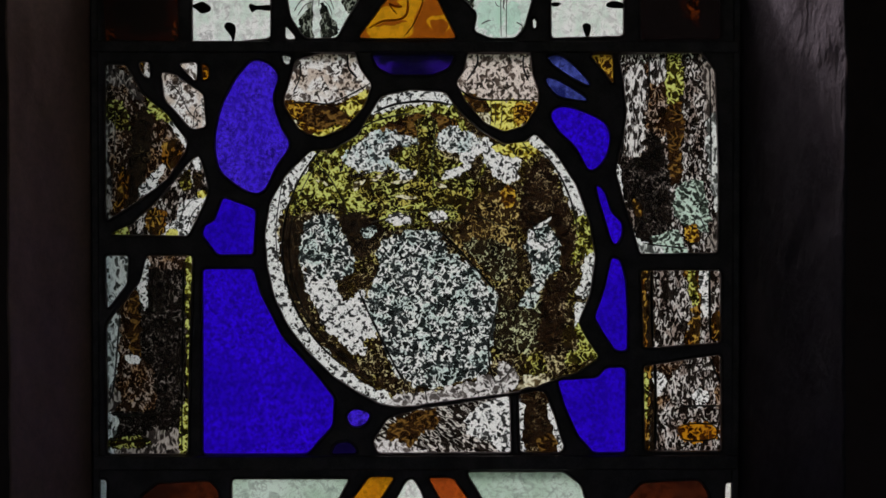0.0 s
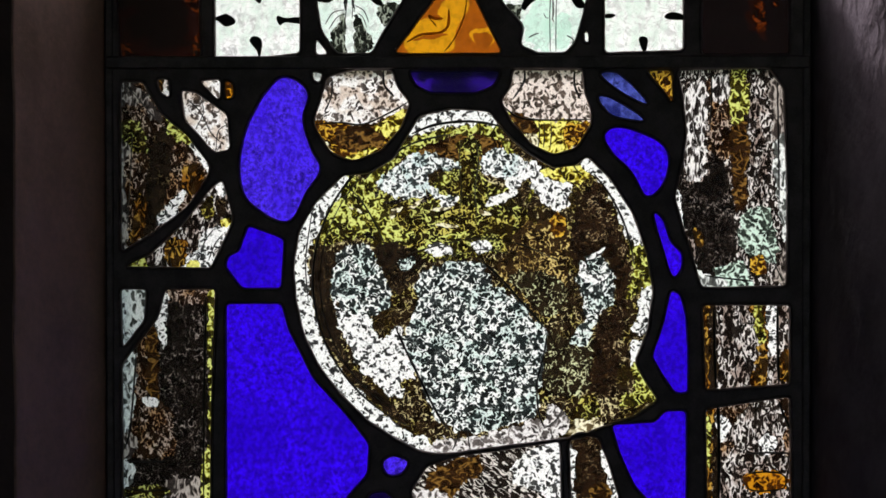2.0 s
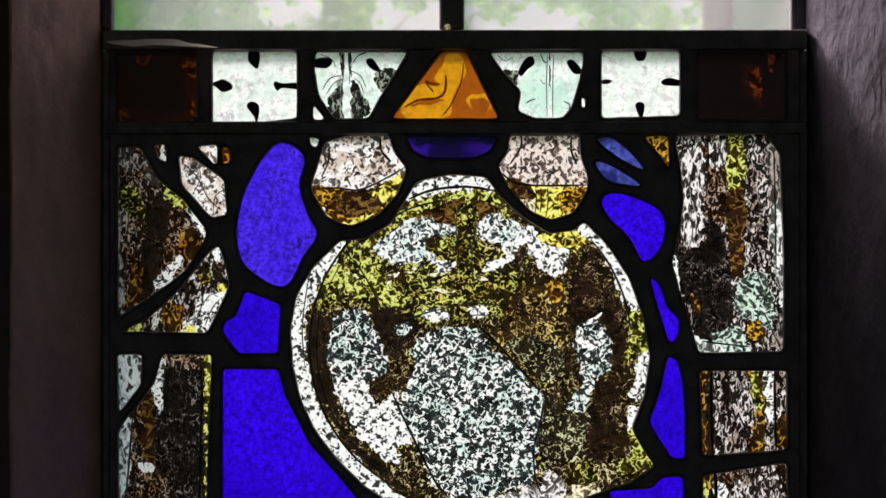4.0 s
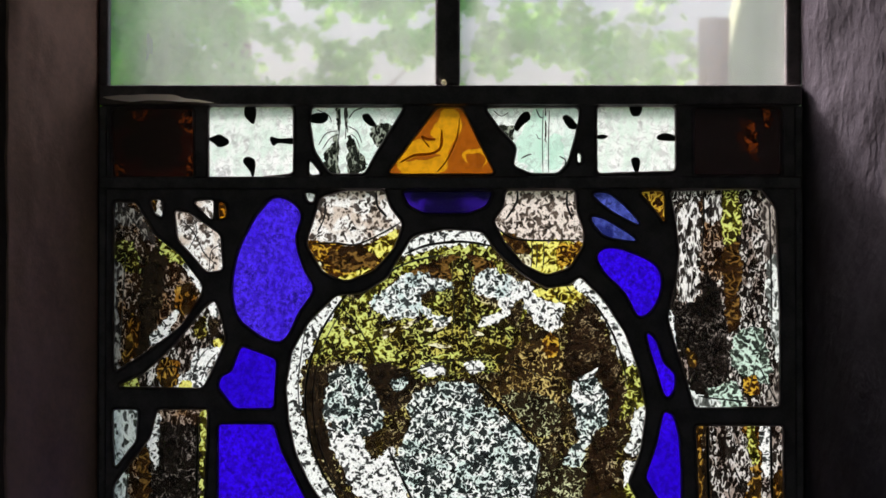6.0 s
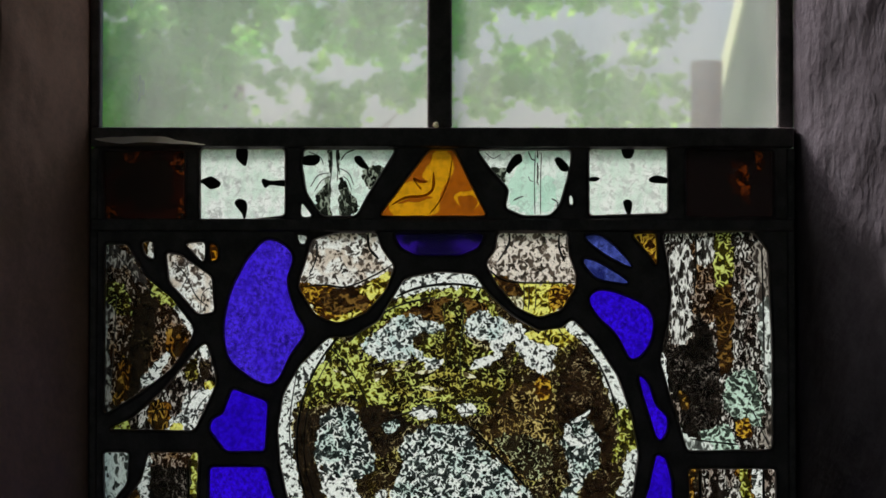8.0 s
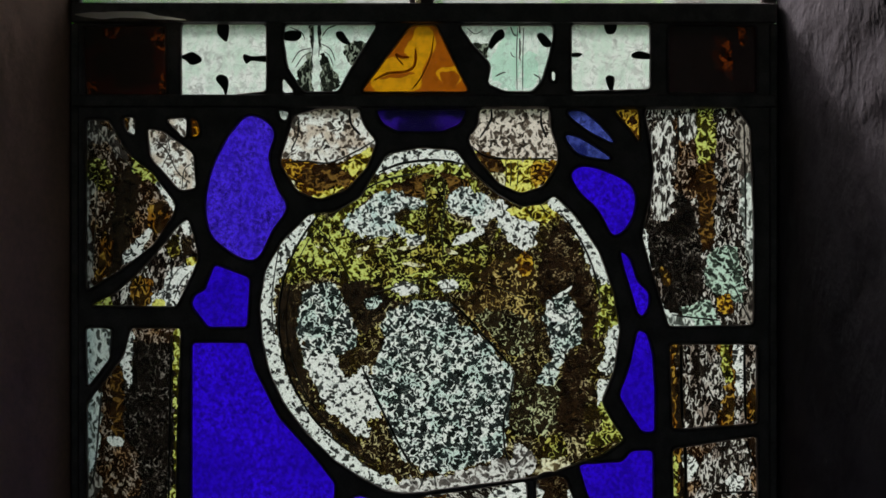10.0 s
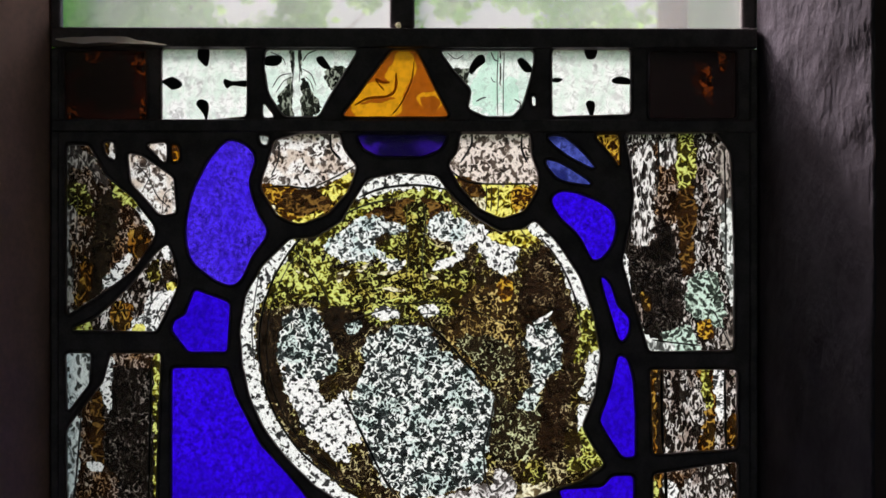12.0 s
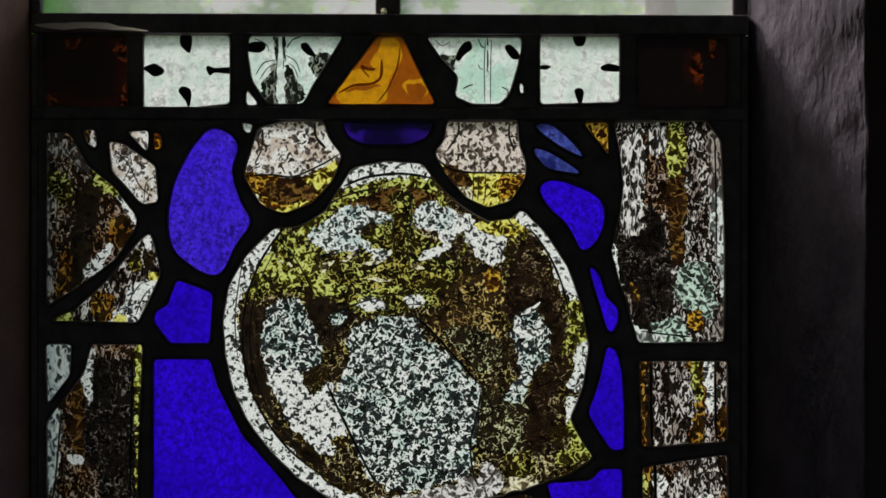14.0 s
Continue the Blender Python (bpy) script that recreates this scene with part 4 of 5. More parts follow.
def came_bead(parent, outline):
    """The rounded flange of lead that laps one piece of glass."""
    bm = bmesh.new()
    rings = [[bm.verts.new((p.x / 1000, y, p.y / 1000)) for p in grown(outline, by)] for by, y in ((-0.1, -0.0016), (0.2, -0.0034), (0.9, -0.0042), (1.7, -0.0042), (2.4, -0.0034), (2.6, -0.0016))]
    for r0, r1 in zip(rings, rings[1:] + rings[:1]):
        for k in range(len(outline)):
            bm.faces.new((r0[k], r0[(k + 1) % len(outline)], r1[(k + 1) % len(outline)], r1[k])).smooth = True
    return part("lead_came", bm, M_LEAD, parent)


for panel in (main_panel, top_panel, low_panel):
    for outline in holes[panel.name]:
        came_bead(panel, outline)
lead_sheet("lead_filling", main_panel, rect(-243, 249, -226, 86), holes[main_panel.name], 0.0030, "dark dull lead between the pieces")
lead_sheet("lead_filling", top_panel, rect(-243, 249, 88, 152), holes[top_panel.name], 0.0030, "dark dull lead between the pieces")
lead_sheet("lead_filling", low_panel, rect(-243, 249, -345, -236), holes[low_panel.name], 0.0030, "dark dull lead between the pieces")
# ---- paint on the glass ----
quarry_a, leaf_a, amber_piece, leaf_b, quarry_b = (border_pieces[i] for i in (1, 2, 4, 5, 7))
paint_blob(quarry_a, [(-142.3, 144.3), (-135.6, 144.3), (-134.8, 138.4), (-136.5, 132), (-140.5, 134.4), (-143.2, 138.4)], M_PAINT, True, "painted_ornament")
paint_blob(quarry_a, [(-168.9, 121.1), (-163.9, 123.7), (-159.9, 124.4), (-154.5, 120.4), (-155.2, 117.1), (-161.2, 115.5), (-165.2, 118.4)], M_PAINT, True, "painted_ornament")
paint_blob(quarry_a, [(-107.9, 122), (-118.5, 121.7), (-123.9, 123.1), (-124.9, 120.4), (-122.5, 116.4), (-118.5, 118.4), (-107.9, 117.5)], M_PAINT, True, "painted_ornament")
paint_blob(quarry_a, [(-137.2, 93.3), (-139.2, 98.4), (-143.9, 104.4), (-143.2, 107.7), (-139.9, 108.8), (-135.9, 106.4), (-135.2, 101.1)], M_PAINT, True, "painted_ornament")
paint_blob(leaf_a, [(-98.5, 136.4), (-91.9, 139.7), (-85.2, 139.1), (-83.9, 135.7), (-87.9, 132.4), (-96.5, 133.1)], M_PAINT, True, "painted_ornament")
paint_blob(leaf_a, [(-59.2, 138.4), (-55.2, 139.1), (-51.9, 135.1), (-49.2, 130.4), (-53.9, 130.4), (-58.5, 134.4)], M_PAINT, True, "painted_ornament")
paint_line(leaf_a, [(-90.5, 117.1), (-85.2, 125.1), (-77.2, 127.1)], 0.8, M_PAINT, "painted_line")
paint_line(leaf_a, [(-87.9, 113.7), (-82.5, 121.7), (-77.9, 123.7)], 0.7, M_PAINT, "painted_line")
paint_line(leaf_a, [(-69.9, 130.4), (-63.2, 126.4), (-59.9, 118.4)], 0.7, M_PAINT, "painted_line")
paint_line(leaf_a, [(-75.2, 143.5), (-75.5, 130.4), (-76.9, 117.1)], 0.7, M_PAINT, "painted_line")
paint_line(leaf_a, [(-71.5, 143.5), (-71.1, 130.4), (-71.6, 121.1)], 0.7, M_PAINT, "painted_line")
paint_line(leaf_a, [(-69.2, 135.7), (-65.2, 141.1), (-59.2, 143.5)], 0.9, M_PAINT, "painted_line")
paint_line(leaf_a, [(-81.2, 133.1), (-83.9, 138.4), (-91.9, 142.1)], 0.7, M_PAINT, "painted_line")
paint_line(leaf_a, [(-67.9, 125.1), (-63.9, 121.7), (-61.2, 114.4)], 0.6, M_PAINT, "painted_line")
paint_blob(leaf_b, [(48.1, 130.4), (53.1, 139), (58.1, 140.4), (59.5, 135.4), (54.5, 131.1), (50.2, 126.8)], M_PAINT, True, "painted_ornament")
paint_blob(leaf_b, [(82.4, 136.8), (85.9, 138.3), (90.9, 134), (93.1, 129), (88.1, 128.3), (84.5, 131.8)], M_PAINT, True, "painted_ornament")
paint_line(leaf_b, [(68.8, 141.8), (68.1, 121.8), (68.5, 97.5)], 0.7, M_PAINT, "painted_line")
paint_line(leaf_b, [(73.1, 141.8), (72.5, 121.8), (72.4, 97.5)], 0.7, M_PAINT, "painted_line")
paint_line(leaf_b, [(63.8, 142.5), (65.9, 137.5), (68.1, 136.1)], 0.9, M_PAINT, "painted_line")
paint_line(leaf_b, [(53.1, 107.5), (57.4, 109.7), (60.5, 110.4)], 0.9, M_PAINT, "painted_line")
paint_line(leaf_b, [(80.2, 109), (84.5, 106.1), (83.8, 101.8)], 0.9, M_PAINT, "painted_line")
paint_line(leaf_b, [(67.4, 121.1), (65.2, 121.8), (63.8, 124.7)], 0.6, M_PAINT, "painted_line")
paint_line(leaf_b, [(33.1, 141.8), (38.8, 137.5), (44.5, 140.4)], 0.6, M_PAINT, "painted_line")
paint_blob(quarry_b, [(130.2, 144.7), (138.5, 144.7), (137.7, 139), (135.2, 137.3), (131.4, 138.3)], M_PAINT, True, "painted_ornament")
paint_blob(quarry_b, [(105.7, 123.3), (110.2, 124.4), (114.5, 123.3), (111.1, 121.1), (105.7, 121.8)], M_PAINT, True, "painted_ornament")
paint_blob(quarry_b, [(149.5, 123.3), (155.2, 125.4), (162.2, 123.3), (162.2, 119.7), (150.9, 120.4)], M_PAINT, True, "painted_ornament")
paint_blob(quarry_b, [(130.9, 106.1), (133.8, 108.3), (137.4, 106.1), (135.9, 97.5), (133.4, 98.3)], M_PAINT, True, "painted_ornament")
paint_line(amber_piece, [(-32.6, 104.7), (-22.6, 109.7), (-9.8, 111.1), (-3.8, 116.1), (-3.3, 127.5)], 1.92, M_BROWN_LINE, "painted_line")
paint_line(amber_piece, [(-17.6, 123.3), (-13.3, 121.1), (-7.6, 121.1)], 2.16, M_BROWN_LINE, "painted_line")
paint_line(amber_piece, [(-11.9, 115.4), (-15.5, 119.7), (-17.6, 123.3)], 1.08, M_BROWN_LINE, "painted_line")
paint_line(amber_piece, [(9.5, 136.1), (7.4, 121.8), (0.2, 106.1), (-6.9, 97.3)], 0.96, M_BROWN_LINE, "painted_line")
paint_line(globe, [(-41.6, -96.4), (-34.4, -112.4), (-22.8, -136.4), (-12.8, -156.4), (-4, -170.4)], 1.84, M_PAINT, "crack")
paint_line(globe, [(17.6, -48.4), (31.2, -60.4), (49.2, -80.4), (65.2, -98.4)], 1.72, M_PAINT, "crack")
paint_line(globe, [(66.4, -100.4), (64, -116.4), (59.2, -136.4), (60, -156.4), (64.4, -169.2)], 1.49, M_PAINT, "crack")
paint_line(globe, [(64.4, -169.2), (73.2, -162.4), (79.2, -150.4)], 1.03, M_PAINT, "crack")
paint_line(globe, [(-0.8, -184.4), (2.4, -177.2), (4, -171.6)], 1.15, M_PAINT, "crack")
paint_line(globe, [(11.2, -183.2), (10.4, -176.4), (9.6, -171.6)], 1.03, M_PAINT, "crack")
paint_line(globe, [(-29.6, 39.6), (-12.8, 46), (11.2, 48.4), (32.8, 45.2)], 1.9, M_PAINT, "painted_line")
paint_line(globe, [(-62.4, 8.4), (-44.8, 23.6), (-26.8, 33.6), (-0.8, 39.6)], 1.4, M_PAINT, "painted_line")
paint_line(globe, [(-32, -45.2), (-8.8, -38.8), (19.2, -34), (47.2, -38.8), (73.2, -50)], 1.03, M_PAINT, "painted_line")
paint_line(globe, [(-16.8, -53.2), (-0.8, -46.8), (19.2, -42.4), (39.2, -45.2)], 0.8, M_PAINT, "painted_line")
paint_line(globe, [(-76, 3.6), (-64.8, -8.4), (-54.8, -25.2), (-48.8, -38.4)], 1.15, M_PAINT, "painted_line")
paint_line(globe, [(5.2, 35.6), (4, 19.6), (5.6, -0.4), (4, -16.4)], 0.92, M_PAINT, "painted_line")
paint_line(globe, [(16, 35.6), (17.6, 19.6), (15.2, -0.4), (16.4, -18.4)], 0.92, M_PAINT, "painted_line")
paint_line(globe, [(73.2, 21.6), (76, 13.6), (80.4, 5.6)], 0.92, M_PAINT, "painted_line")
paint_line(globe, [(82.4, 23.6), (86.4, 14.8), (91.2, 10.8)], 0.92, M_PAINT, "painted_line")
paint_line(globe, [(-96.8, -0.4), (-101.6, -24.4), (-104.8, -52.4), (-102.8, -80.4)], 0.92, M_PAINT, "painted_line")
# the dark contour inside the pale rim
RIM = [(15.2 + 115 * math.cos(a), -64.4 + 113 * math.sin(a)) for a in [radians(d) for d in range(118, 247, 8)]]
paint_line(globe, RIM, 1.6, M_PAINT, "painted_line")
paint_line(globe, [(15.2 + 0.955 * (x - 15.2), -64.4 + 0.955 * (z + 64.4)) for x, z in RIM[1:-1]], 0.8, M_PAINT, "painted_line")
RIM = [(15.2 + 113 * math.cos(a), -64.4 + 113 * math.sin(a)) for a in [radians(d) for d in range(6, 48, 6)]]
paint_line(globe, RIM, 1.6, M_PAINT, "painted_line")
paint_line(round_a, [(-97.6, 46.4), (-80, 47.6), (-64, 46.4), (-44, 55.2), (-31.2, 62.8)], 1.35, M_PAINT, "painted_line")
paint_line(round_b, [(35.2, 59.2), (46, 51.2), (64, 49.2), (96.8, 49.6)], 1.35, M_PAINT, "painted_line")
paint_line(round_a, [(-49.6, 84), (-48.8, 74), (-42, 66)], 1.8, M_PAINT, "painted_line")
paint_line(round_a, [(-85.6, 78), (-86.4, 66), (-91.2, 55.2)], 1.2, M_PAINT, "painted_line")
paint_line(round_b, [(50.4, 84), (49.6, 76), (42, 64)], 1.5, M_PAINT, "painted_line")
paint_line(round_b, [(85.6, 84), (85.6, 74), (89.6, 64)], 1.5, M_PAINT, "painted_line")
paint_line(round_b, [(60.4, 47.6), (60.8, 40), (60, 30)], 0.9, M_PAINT, "painted_line")
paint_line(round_b, [(64, 47.6), (64.4, 40), (63.6, 30)], 0.9, M_PAINT, "painted_line")
paint_line(round_b, [(68.8, 47.6), (69.2, 40), (68.4, 30)], 0.9, M_PAINT, "painted_line")
paint_line(bark_piece, [(162.4, 56), (163.2, 28), (161.2, 8)], 1.2, M_PAINT, "painted_line")
paint_line(bark_piece, [(182, 83.2), (182.4, 64), (180.8, 40)], 1.35, M_PAINT, "painted_line")
paint_line(bark_piece, [(228.8, 76), (229.6, 40), (230.4, -8)], 1.2, M_PAINT, "painted_line")
paint_line(bark_piece, [(213.6, -58), (220, -40), (228.8, -56), (233.6, -66.4)], 1.05, M_PAINT, "painted_line")
paint_line(bark_piece, [(178, -60.8), (196, -63.2), (212, -64.8)], 1.35, M_PAINT, "painted_line")
paint_line(mid_piece, [(229.2, -82.8), (229.6, -112), (230.4, -137.6)], 1.95, M_PAINT, "painted_line")
paint_line(mid_piece, [(184.4, -82.8), (184.8, -112), (185.6, -140)], 1.95, M_PAINT, "painted_line")
paint_line(low_piece, [(230, -148.8), (234, -160), (238.8, -170)], 1.8, M_PAINT, "painted_line")
paint_line(low_piece, [(187.2, -148), (188, -180), (188, -220)], 2.4, M_PAINT, "painted_line")
paint_line(low_piece, [(208, -187.2), (224, -186.4), (238, -186.8)], 1.5, M_PAINT, "painted_line")
paint_line(long_piece, [(-175.6, -76), (-176.4, -120), (-177.2, -160), (-177.6, -222)], 1.5, M_PAINT, "painted_line")
paint_line(long_piece, [(-224.8, -112), (-227.2, -144), (-230, -172), (-234, -184)], 1.35, M_PAINT, "painted_line")
paint_line(long_piece, [(-233.6, -192), (-216, -192.8), (-202, -192)], 1.05, M_PAINT, "painted_line")
paint_line(long_piece, [(-233.6, -212), (-215.2, -213.6), (-200.8, -212)], 1.05, M_PAINT, "painted_line")
paint_line(low_piece, [(204.8, -204.8), (212, -200.8), (230, -200.8), (235.6, -205.6), (232, -212.4), (211.2, -213.2), (204.8, -205.6)], 1.2, M_PAINT, "painted_line")
paint_line(foot_piece, [(-200, -54.8), (-201.6, -46), (-196, -40), (-188, -42), (-186.4, -48)], 0.9, M_PAINT, "painted_line")
paint_line(foot_piece, [(-170, -28), (-176, -36), (-179.2, -46)], 0.9, M_PAINT, "painted_line")
paint_line(foot_piece, [(-163.2, -31.2), (-168.8, -38), (-173.6, -50)], 0.9, M_PAINT, "painted_line")
paint_line(quad_piece, [(-188, 64), (-179.2, 55.2), (-171.2, 40), (-163.2, 32.8)], 0.9, M_PAINT, "painted_line")
paint_line(quad_piece, [(-179.2, 65.6), (-176.8, 55.2), (-182, 44)], 0.75, M_PAINT, "painted_line")
paint_line(quad_piece, [(-160.8, 46), (-166.4, 41.6), (-168, 30)], 0.75, M_PAINT, "painted_line")
paint_line(tall_piece, [(-231.2, 74), (-224, 66), (-215.2, 55.2), (-200, 40)], 0.9, M_PAINT, "painted_line")
paint_line(tall_piece, [(-227.2, 40), (-228.8, 8), (-231.2, -28)], 0.75, M_PAINT, "painted_line")

cobweb = slab(rounded([(-241, 150.5), (-200, 152.5), (-182, 149), (-163, 145), (-200, 147), (-225, 146.5)], True, 0.6), -0.0098, -0.0090)
for v in cobweb.verts:  # tilted out from the bar to face up and catch window light
    v.co.y -= (0.1525 - v.co.z) * 2.0
cobweb = mesh_object("cobweb", cobweb, M_WEB)
cobweb.location = (0, 0, EYE)
tagged(cobweb, "pale cobweb hanging on the dark iron bar", "cobweb")

# a pale lump put on the bar in place of a small bright glint
crumb = bmesh.new()
bmesh.ops.create_icosphere(crumb, subdivisions=2, radius=0.0022)
for v in crumb.verts:
    v.co *= 1 + 0.45 * noise.noise(v.co * 600)
crumb = mesh_object("glint_speck", crumb, M_WEB)
crumb.location = (-0.0015, -0.0062, EYE + 0.1608)
tagged(crumb, "white speck on the iron bar standing for a glint", "crumb")

# ---- iron bars and the clear window above ----
def bar(name, x0, x1, y0, y1, z0, z1, label, bevel=0.0012):
    ob = mesh_object(name, box(bmesh.new(), x0, x1, y0, y1, z0, z1, bevel), M_IRON)
    ob.location = (0, 0, EYE)
    return tagged(ob, label, "window bar", "bars across the window", "structure")


bar("trim_bar", -0.2455, 0.2515, -0.0075, 0.0075, 0.145, 0.159, "dark iron bar along the top of the stained glass")
bar("trim_bar", -0.2455, 0.2515, -0.0062, 0.0062, 0.0855, 0.0945, "dark iron bar between border and panel")
bar("trim_bar", -0.2455, 0.2515, -0.0075, 0.0075, -0.2355, -0.2245, "dark iron bar under the panel")

bar("trim_bar", -0.2462, -0.2405, -0.0045, 0.0125, -0.345, 0.1445, "dark iron edge of the stained glass")
bar("trim_bar", 0.2465, 0.2525, -0.0045, 0.0125, -0.345, 0.1445, "dark iron edge of the stained glass")

window = empty("window_1", "old clear window of two panes with a dark frame", "window", AT, "structure")
PANE_Y, TOP = 0.004, 0.62
for x0, x1 in ((-0.2395, -0.0075), (0.0095, 0.2415)):
    bm = box(bmesh.new(), x0 - 0.001, x1 + 0.001, PANE_Y, PANE_Y + 0.003, 0.158, TOP)
    pane = part("pane", bm, M_PANE, window, "hazy old window pane")
    pane.visible_shadow = False
part("window_frame", box(bmesh.new(), -0.0078, 0.0098, -0.004, 0.012, 0.159, TOP, 0.002), M_IRON, window, "dark upright glazing bar")
part("window_frame", box(bmesh.new(), -0.2465, -0.2393, -0.005, 0.012, 0.159, TOP, 0.002), M_IRON, window)
part("window_frame", box(bmesh.new(), 0.2413, 0.2525, 0.001, 0.012, 0.159, TOP, 0.002), M_IRON, window)
part("window_frame", box(bmesh.new(), -0.2465, 0.2525, -0.005, 0.012, TOP, TOP + 0.02, 0.002), M_IRON, window)

# ---- stone opening and the room ----
SILL, HEAD, WALL_IN, WALL_OUT = EYE - 0.345, EYE + 0.64, -0.078, 0.06
JL, JR = -0.2455, 0.2520


def jamb(name, foot, mouth, depth, side, material, label):
    """The splayed reveal beside the glass, uneven as hewn or trowelled stone."""
    bm = bmesh.new()
    nu, nv = 26, 200
    grid = []
    for i in range(nu + 1):
        u = i / nu
        row = []
        for k in range(nv + 1):
            z = SILL - 0.02 + (HEAD - SILL + 0.04) * k / nv
            x = foot + (mouth - foot) * u
            y = -0.001 - (depth - 0.001) * u ** 0.85
            rough = 0.0016 * noise.fractal((x * 30, y * 30, z * 22 + side), 1.0, 2.0, 4) * math.sin(min(1.0, u * 3) * math.pi / 2)
            row.append(bm.verts.new((x + side * rough, y + rough, z)))
        grid.append(row)
    for i in range(nu):
        for k in range(nv):
            bm.faces.new((grid[i][k], grid[i + 1][k], grid[i + 1][k + 1], grid[i][k + 1])).smooth = True
    back = [bm.verts.new((mouth, 0.0125, grid[0][k].co.z)) for k in range(nv + 1)]
    for k in range(nv):
        bm.faces.new((grid[nu][k], back[k], back[k + 1], grid[nu][k + 1]))
        bm.faces.new((back[k], grid[0][k], grid[0][k + 1], back[k + 1]))
    for k in (0, nv):
        bm.faces.new([row[k] for row in grid] + [back[k]])
    ob = mesh_object(name, bm, material)
    return tagged(ob, label, "window jamb", kind="structure")


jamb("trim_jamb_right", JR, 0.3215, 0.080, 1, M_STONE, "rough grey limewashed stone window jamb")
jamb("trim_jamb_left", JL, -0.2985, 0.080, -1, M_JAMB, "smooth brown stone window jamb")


def fillet(x0, x1, z0, z1):
    """A rounded lip added between window frame and jamb as its lit edge, thinning out at its foot."""
    bm = bmesh.new()
    rows = []
    for k in range(121):
        z = z0 + (z1 - z0) * k / 120
        full = min(1.0, (z - z0) / 0.06 + 0.05)
        row = []
        for i in range(9):
            a = math.pi * i / 8
            x = (x0 + x1) / 2 - math.cos(a) * (x1 - x0) / 2 * (1 + 0.25 * noise.noise((z * 40, 0, 1)))
            y = 0.004 - math.sin(a) * 0.0075 * full * (1 + 0.5 * noise.noise((x * 60, z * 50, 2)))
            row.append(bm.verts.new((x, y, EYE + z)))
        rows.append(row)
    for a, b in zip(rows, rows[1:]):
        for i in range(8):
            bm.faces.new((a[i], a[i + 1], b[i + 1], b[i])).smooth = True
        bm.faces.new((a[8], a[0], b[0], b[8]))
    bm.faces.new(rows[0]), bm.faces.new(rows[-1])
    return tagged(mesh_object("trim_lit_edge", bm, M_STONE), "rounded lip added beside the window frame to catch the light", "mortar", kind="structure")


fillet(0.2528, 0.2615, 0.085, 0.63)


def wall_box(name, x0, x1, y0, y1, z0, z1, material, label, category="wall"):
    return tagged(mesh_object(name, box(bmesh.new(), x0, x1, y0, y1, z0, z1), material), label, category, kind="structure")


RX, RY, RZ = 2.4, -4.2, 3.0
wall_box("wall_north_left", -RX, -0.2985, WALL_IN, WALL_OUT, 0, RZ, M_WALL, "dim plaster wall beside the window")
wall_box("wall_north_right", 0.3215, RX, WALL_IN, WALL_OUT, 0, RZ, M_WALL, "dim plaster wall beside the window")
wall_box("wall_north_below", -0.2985, 0.3215, WALL_IN, WALL_OUT, 0, SILL, M_WALL, "dim plaster wall under the window")
wall_box("wall_north_above", -0.2985, 0.3215, WALL_IN, WALL_OUT, HEAD, RZ, M_WALL, "dim plaster wall above the window")
wall_box("wall_west", -RX - 0.2, -RX, RY, WALL_OUT, 0, RZ, M_WALL, "dim plaster side wall")
wall_box("wall_east", RX, RX + 0.2, RY, WALL_OUT, 0, RZ, M_WALL, "dim plaster side wall")
# unseen back wall, left open in the middle to brighten the room
wall_box("wall_south_left", -RX - 0.2, -0.8, RY - 0.2, RY, 0, RZ, M_WALL, "dim plaster back wall round an added light opening")
wall_box("wall_south_right", 0.8, RX + 0.2, RY - 0.2, RY, 0, RZ, M_WALL, "dim plaster back wall round an added light opening")
wall_box("wall_south_below", -0.8, 0.8, RY - 0.2, RY, 0, 0.9, M_WALL, "dim plaster back wall round an added light opening")
wall_box("wall_south_above", -0.8, 0.8, RY - 0.2, RY, 2.5, RZ, M_WALL, "dim plaster back wall round an added light opening")
wall_box("floor", -RX, RX, RY, WALL_IN, -0.1, 0, M_FLOOR, "grey stone floor", "floor")
wall_box("ceiling", -RX - 0.2, RX + 0.2, RY - 0.2, WALL_OUT, RZ, RZ + 0.15, M_WALL, "dim plaster ceiling", "ceiling")

# ---- garden outside ----
bm = bmesh.new()
bmesh.ops.create_grid(bm, x_segments=120, y_segments=120, size=600)
for v in bm.verts:
    v.co.z = -0.32 + 0.15 * noise.noise(v.co / 9)
tagged(mesh_object("ground", bm, M_GRASS), "green garden lawn reaching into the distance", "lawn", kind="structure")

DIST = 12.0


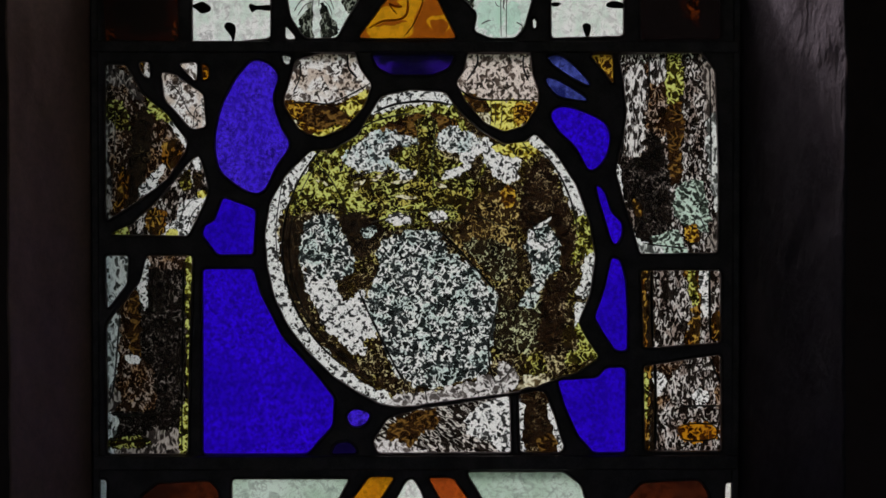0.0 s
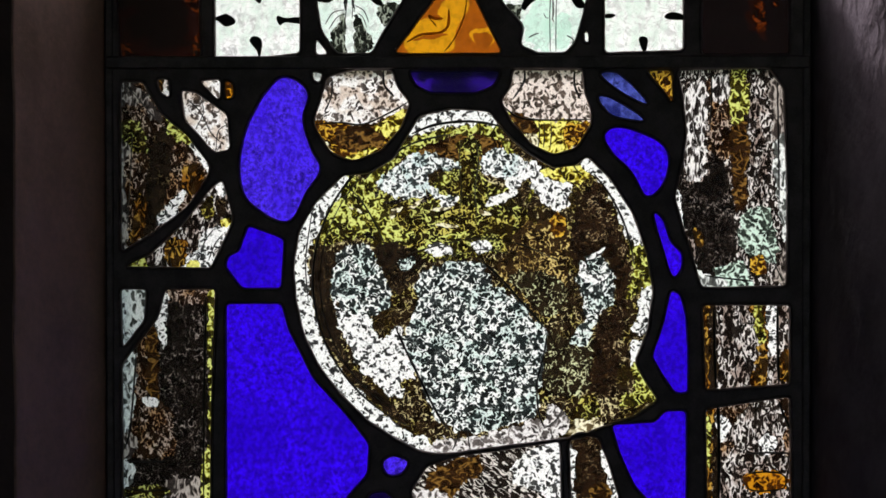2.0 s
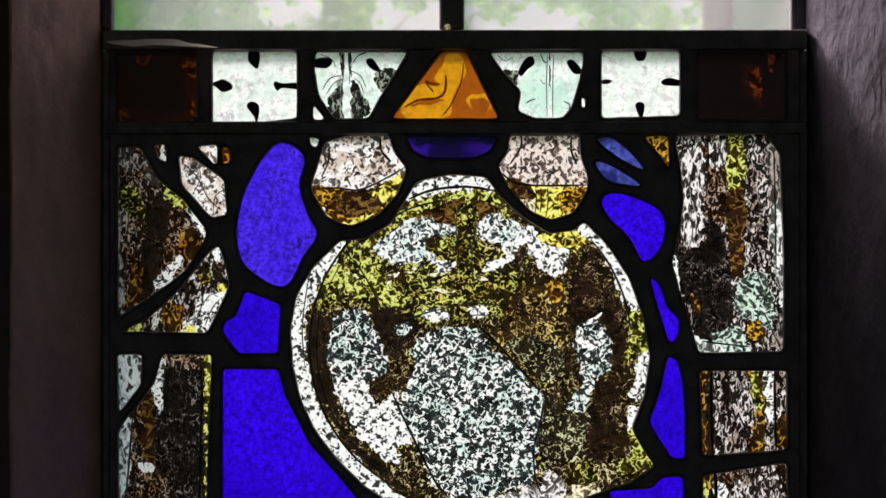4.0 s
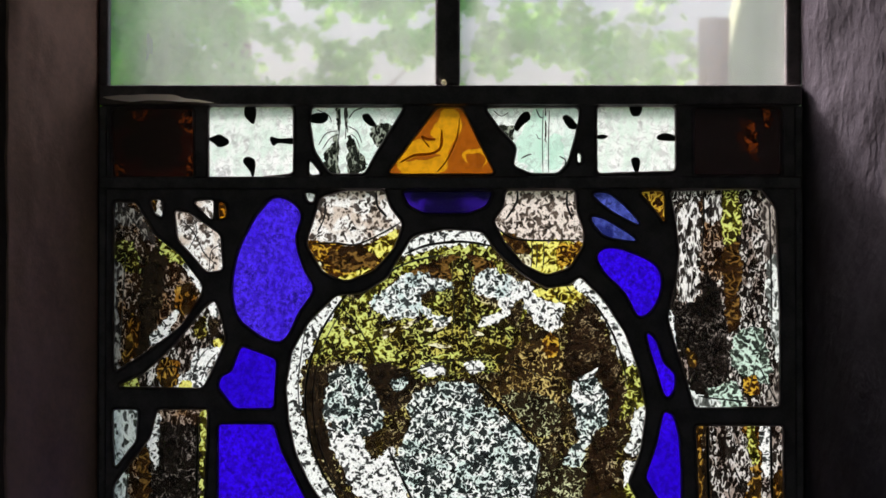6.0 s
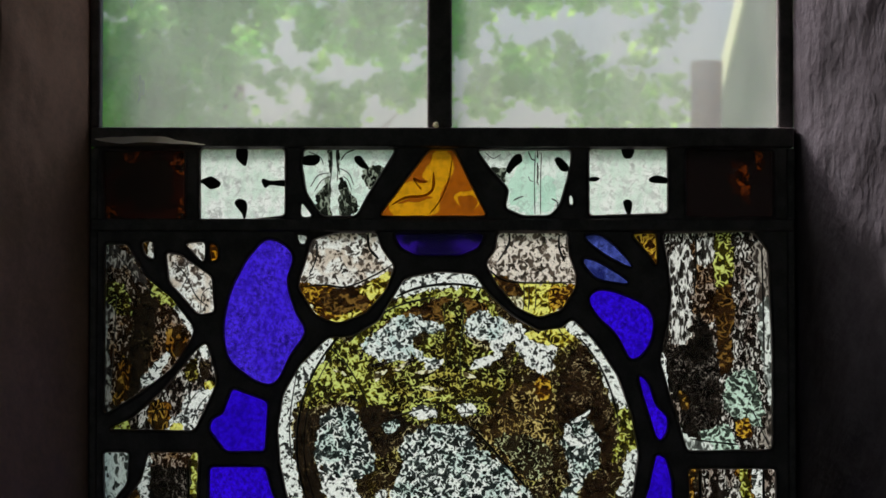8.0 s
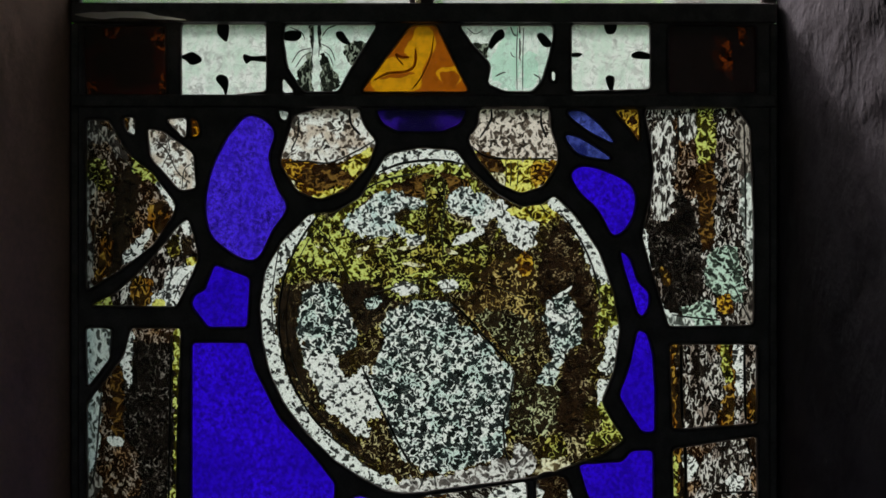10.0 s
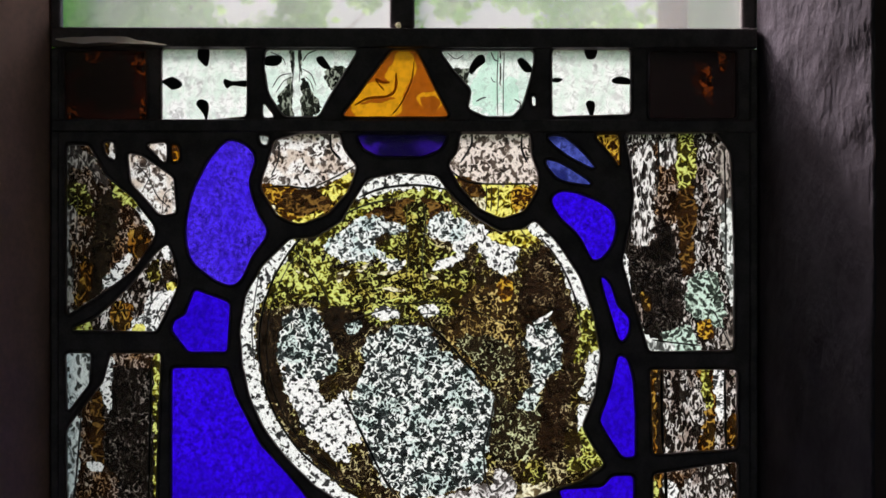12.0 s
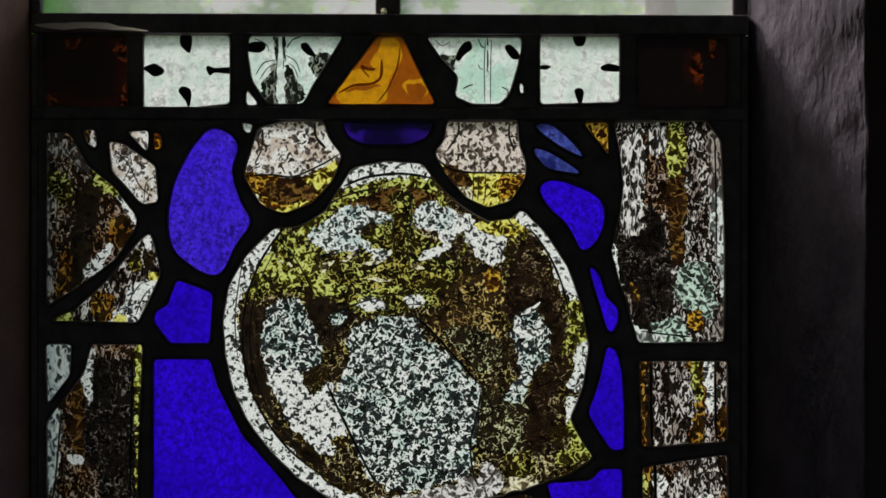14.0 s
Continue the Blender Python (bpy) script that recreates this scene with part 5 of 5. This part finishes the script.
def tree(base, trunk_to, crown, gaps, count, seed, label):
    rnd = random.Random(seed)
    top = empty("tree", label, "tree", Matrix.Translation(base))
    bm = bmesh.new()
    rings = []
    for k in range(13):
        u = k / 12
        c = Vector(trunk_to) * u + Vector((0.03 * math.sin(5 * u), 0, 0))
        r = 0.098 * (1 - 0.12 * u) + 0.06 * math.exp(-9 * u)
        rings.append([bm.verts.new(c + Vector((math.cos(a) * r, math.sin(a) * r, 0)) * (1 + 0.1 * noise.noise((math.cos(a), math.sin(a), 4 * u)))) for a in [i * math.tau / 10 for i in range(10)]])
    for a, b in zip(rings, rings[1:]):
        for i in range(10):
            bm.faces.new((a[i], a[(i + 1) % 10], b[(i + 1) % 10], b[i])).smooth = True
    bm.faces.new(rings[-1])
    for k in range(4):
        a0 = Vector(trunk_to) * rnd.uniform(0.55, 0.75)
        a1 = Vector(rnd.choice([c for c in crown if c[0] < 0.9 and c[2] < 3.0])[:3]) - Vector(base)
        side = Vector((0.016, 0.01, 0))
        q = [bm.verts.new(p) for p in (a0 - side, a0 + side, a0 + Vector((0, 0, 0.06)), a1)]
        for f in ((0, 1, 3), (1, 2, 3), (2, 0, 3)):
            bm.faces.new([q[i] for i in f])
    part("trunk", bm, M_BARK_TREE, top, "brown bark trunk and limbs")
    verts, faces = [], []
    for x, y, z, r, share in crown:
        for i in range(int(count * share)):
            d = Vector((rnd.gauss(0, 1), rnd.gauss(0, 1), rnd.gauss(0, 1))).normalized() * r * rnd.random() ** 0.45
            c = Vector((x, y, z)) + d
            s = rnd.uniform(0.03, 0.055)
            if any(math.hypot((c.x - gx) / (gw + 0.45 * s), (c.z - gz) / (gh + 0.45 * s)) < 1 for gx, gz, gw, gh in gaps):
                continue
            c -= Vector(base)
            a, b = Vector((rnd.gauss(0, 1), rnd.gauss(0, 1), rnd.gauss(0, 0.6))).normalized(), Vector((rnd.gauss(0, 1), rnd.gauss(0, 1), rnd.gauss(0, 1)))
            b = a.cross(b).normalized()
            i0 = len(verts)
            verts += [c - a * s, c + b * s * 0.62, c + a * s, c - b * s * 0.62]
            faces.append((i0, i0 + 1, i0 + 2, i0 + 3))
    me = bpy.data.meshes.new("crown")
    me.from_pydata(verts, [], faces)
    me.materials.append(M_LEAVES)
    ob = new("crown", me)
    ob.parent = top
    tagged(ob, "loose green leafy crown with bright gaps", kind="stuff")


# sky gaps in the crowns, placed to fit the camera's view: x, z, half width, half height
GAPS_LEFT = [
    (-1.01, 3.22, 0.07, 0.04), (-0.87, 3.32, 0.06, 0.05), (-0.80, 3.22, 0.09, 0.04), (-0.92, 3.15, 0.03, 0.03), (-1.05, 3.04, 0.07, 0.04),
    (-0.94, 2.97, 0.05, 0.04), (-0.83, 2.96, 0.05, 0.05), (-1.00, 2.90, 0.03, 0.04), (-0.90, 2.89, 0.05, 0.05), (-0.73, 2.95, 0.04, 0.06),
    (-0.81, 3.05, 0.05, 0.03), (-0.58, 3.27, 0.04, 0.03), (-0.56, 3.20, 0.08, 0.04), (-0.47, 3.14, 0.09, 0.06), (-0.38, 3.17, 0.06, 0.05),
    (-0.67, 3.12, 0.03, 0.03), (-0.20, 3.21, 0.03, 0.03), (-0.12, 3.22, 0.05, 0.03), (-0.24, 2.87, 0.18, 0.07), (-0.09, 2.95, 0.05, 0.07),
    (-0.37, 2.98, 0.05, 0.03), (-0.85, 3.43, 0.05, 0.05)]
GAPS_RIGHT = [
    (0.40, 3.38, 0.10, 0.07), (0.72, 3.41, 0.26, 0.09), (0.93, 3.41, 0.17, 0.09), (0.25, 3.29, 0.04, 0.05), (0.26, 3.20, 0.03, 0.05),
    (0.54, 3.34, 0.07, 0.04), (0.82, 3.28, 0.09, 0.07), (0.92, 3.20, 0.05, 0.04), (1.05, 3.25, 0.04, 0.05), (1.20, 3.20, 0.07, 0.02),
    (0.13, 3.15, 0.05, 0.06), (0.45, 2.92, 0.07, 0.05), (0.64, 2.89, 0.10, 0.04), (0.10, 2.91, 0.05, 0.09), (0.19, 2.85, 0.14, 0.04),
    (0.37, 2.85, 0.12, 0.03), (1.27, 2.99, 0.04, 0.03), (1.14, 3.46, 0.08, 0.05)]
rnd = random.Random(7)
crown_left, crown_right = [], []
for i in range(25):
    for k in range(15):
        x, z = -2.55 + 0.16 * i + rnd.uniform(-0.07, 0.07), 2.74 + 0.155 * k + rnd.uniform(-0.062, 0.062)
        thin = noise.noise((x * 3.4, z * 3.9, 0.5)) > 0.62 and x > -1.1
        if x > 1.30 or thin or (z < 2.85 and x > -0.5):
            continue
        clump = (x, DIST + rnd.uniform(-0.5, 0.5), z, rnd.uniform(0.14, 0.22), 1.5 if x < -1.1 else 1.0)
        (crown_left if x < 0.04 else crown_right).append(clump)
tree((-1.2, DIST + 0.3, -0.3), (0.05, 0, 3.4), crown_left, GAPS_LEFT, 85, 3, "green leafy garden tree, hazy behind the pane")
tree((1.444, DIST, -0.3), (0.06, 0, 3.5), crown_right, GAPS_RIGHT, 80, 5, "garden tree with a brown trunk, hazy behind the pane")
bm = box(bmesh.new(), 1.97, 2.56, DIST + 0.6, DIST + 1.1, -0.4, 4.6, 0.03)
for v in bm.verts:
    if v.co.x < 2.2:  # the near side leans outwards to its foot
        v.co.x -= 0.235 * (4.6 - v.co.z)
post = mesh_object("garden_pillar", bm, M_PALE_POST)
tagged(post, "greenish rendered garden pillar with a sloping side", "pillar")
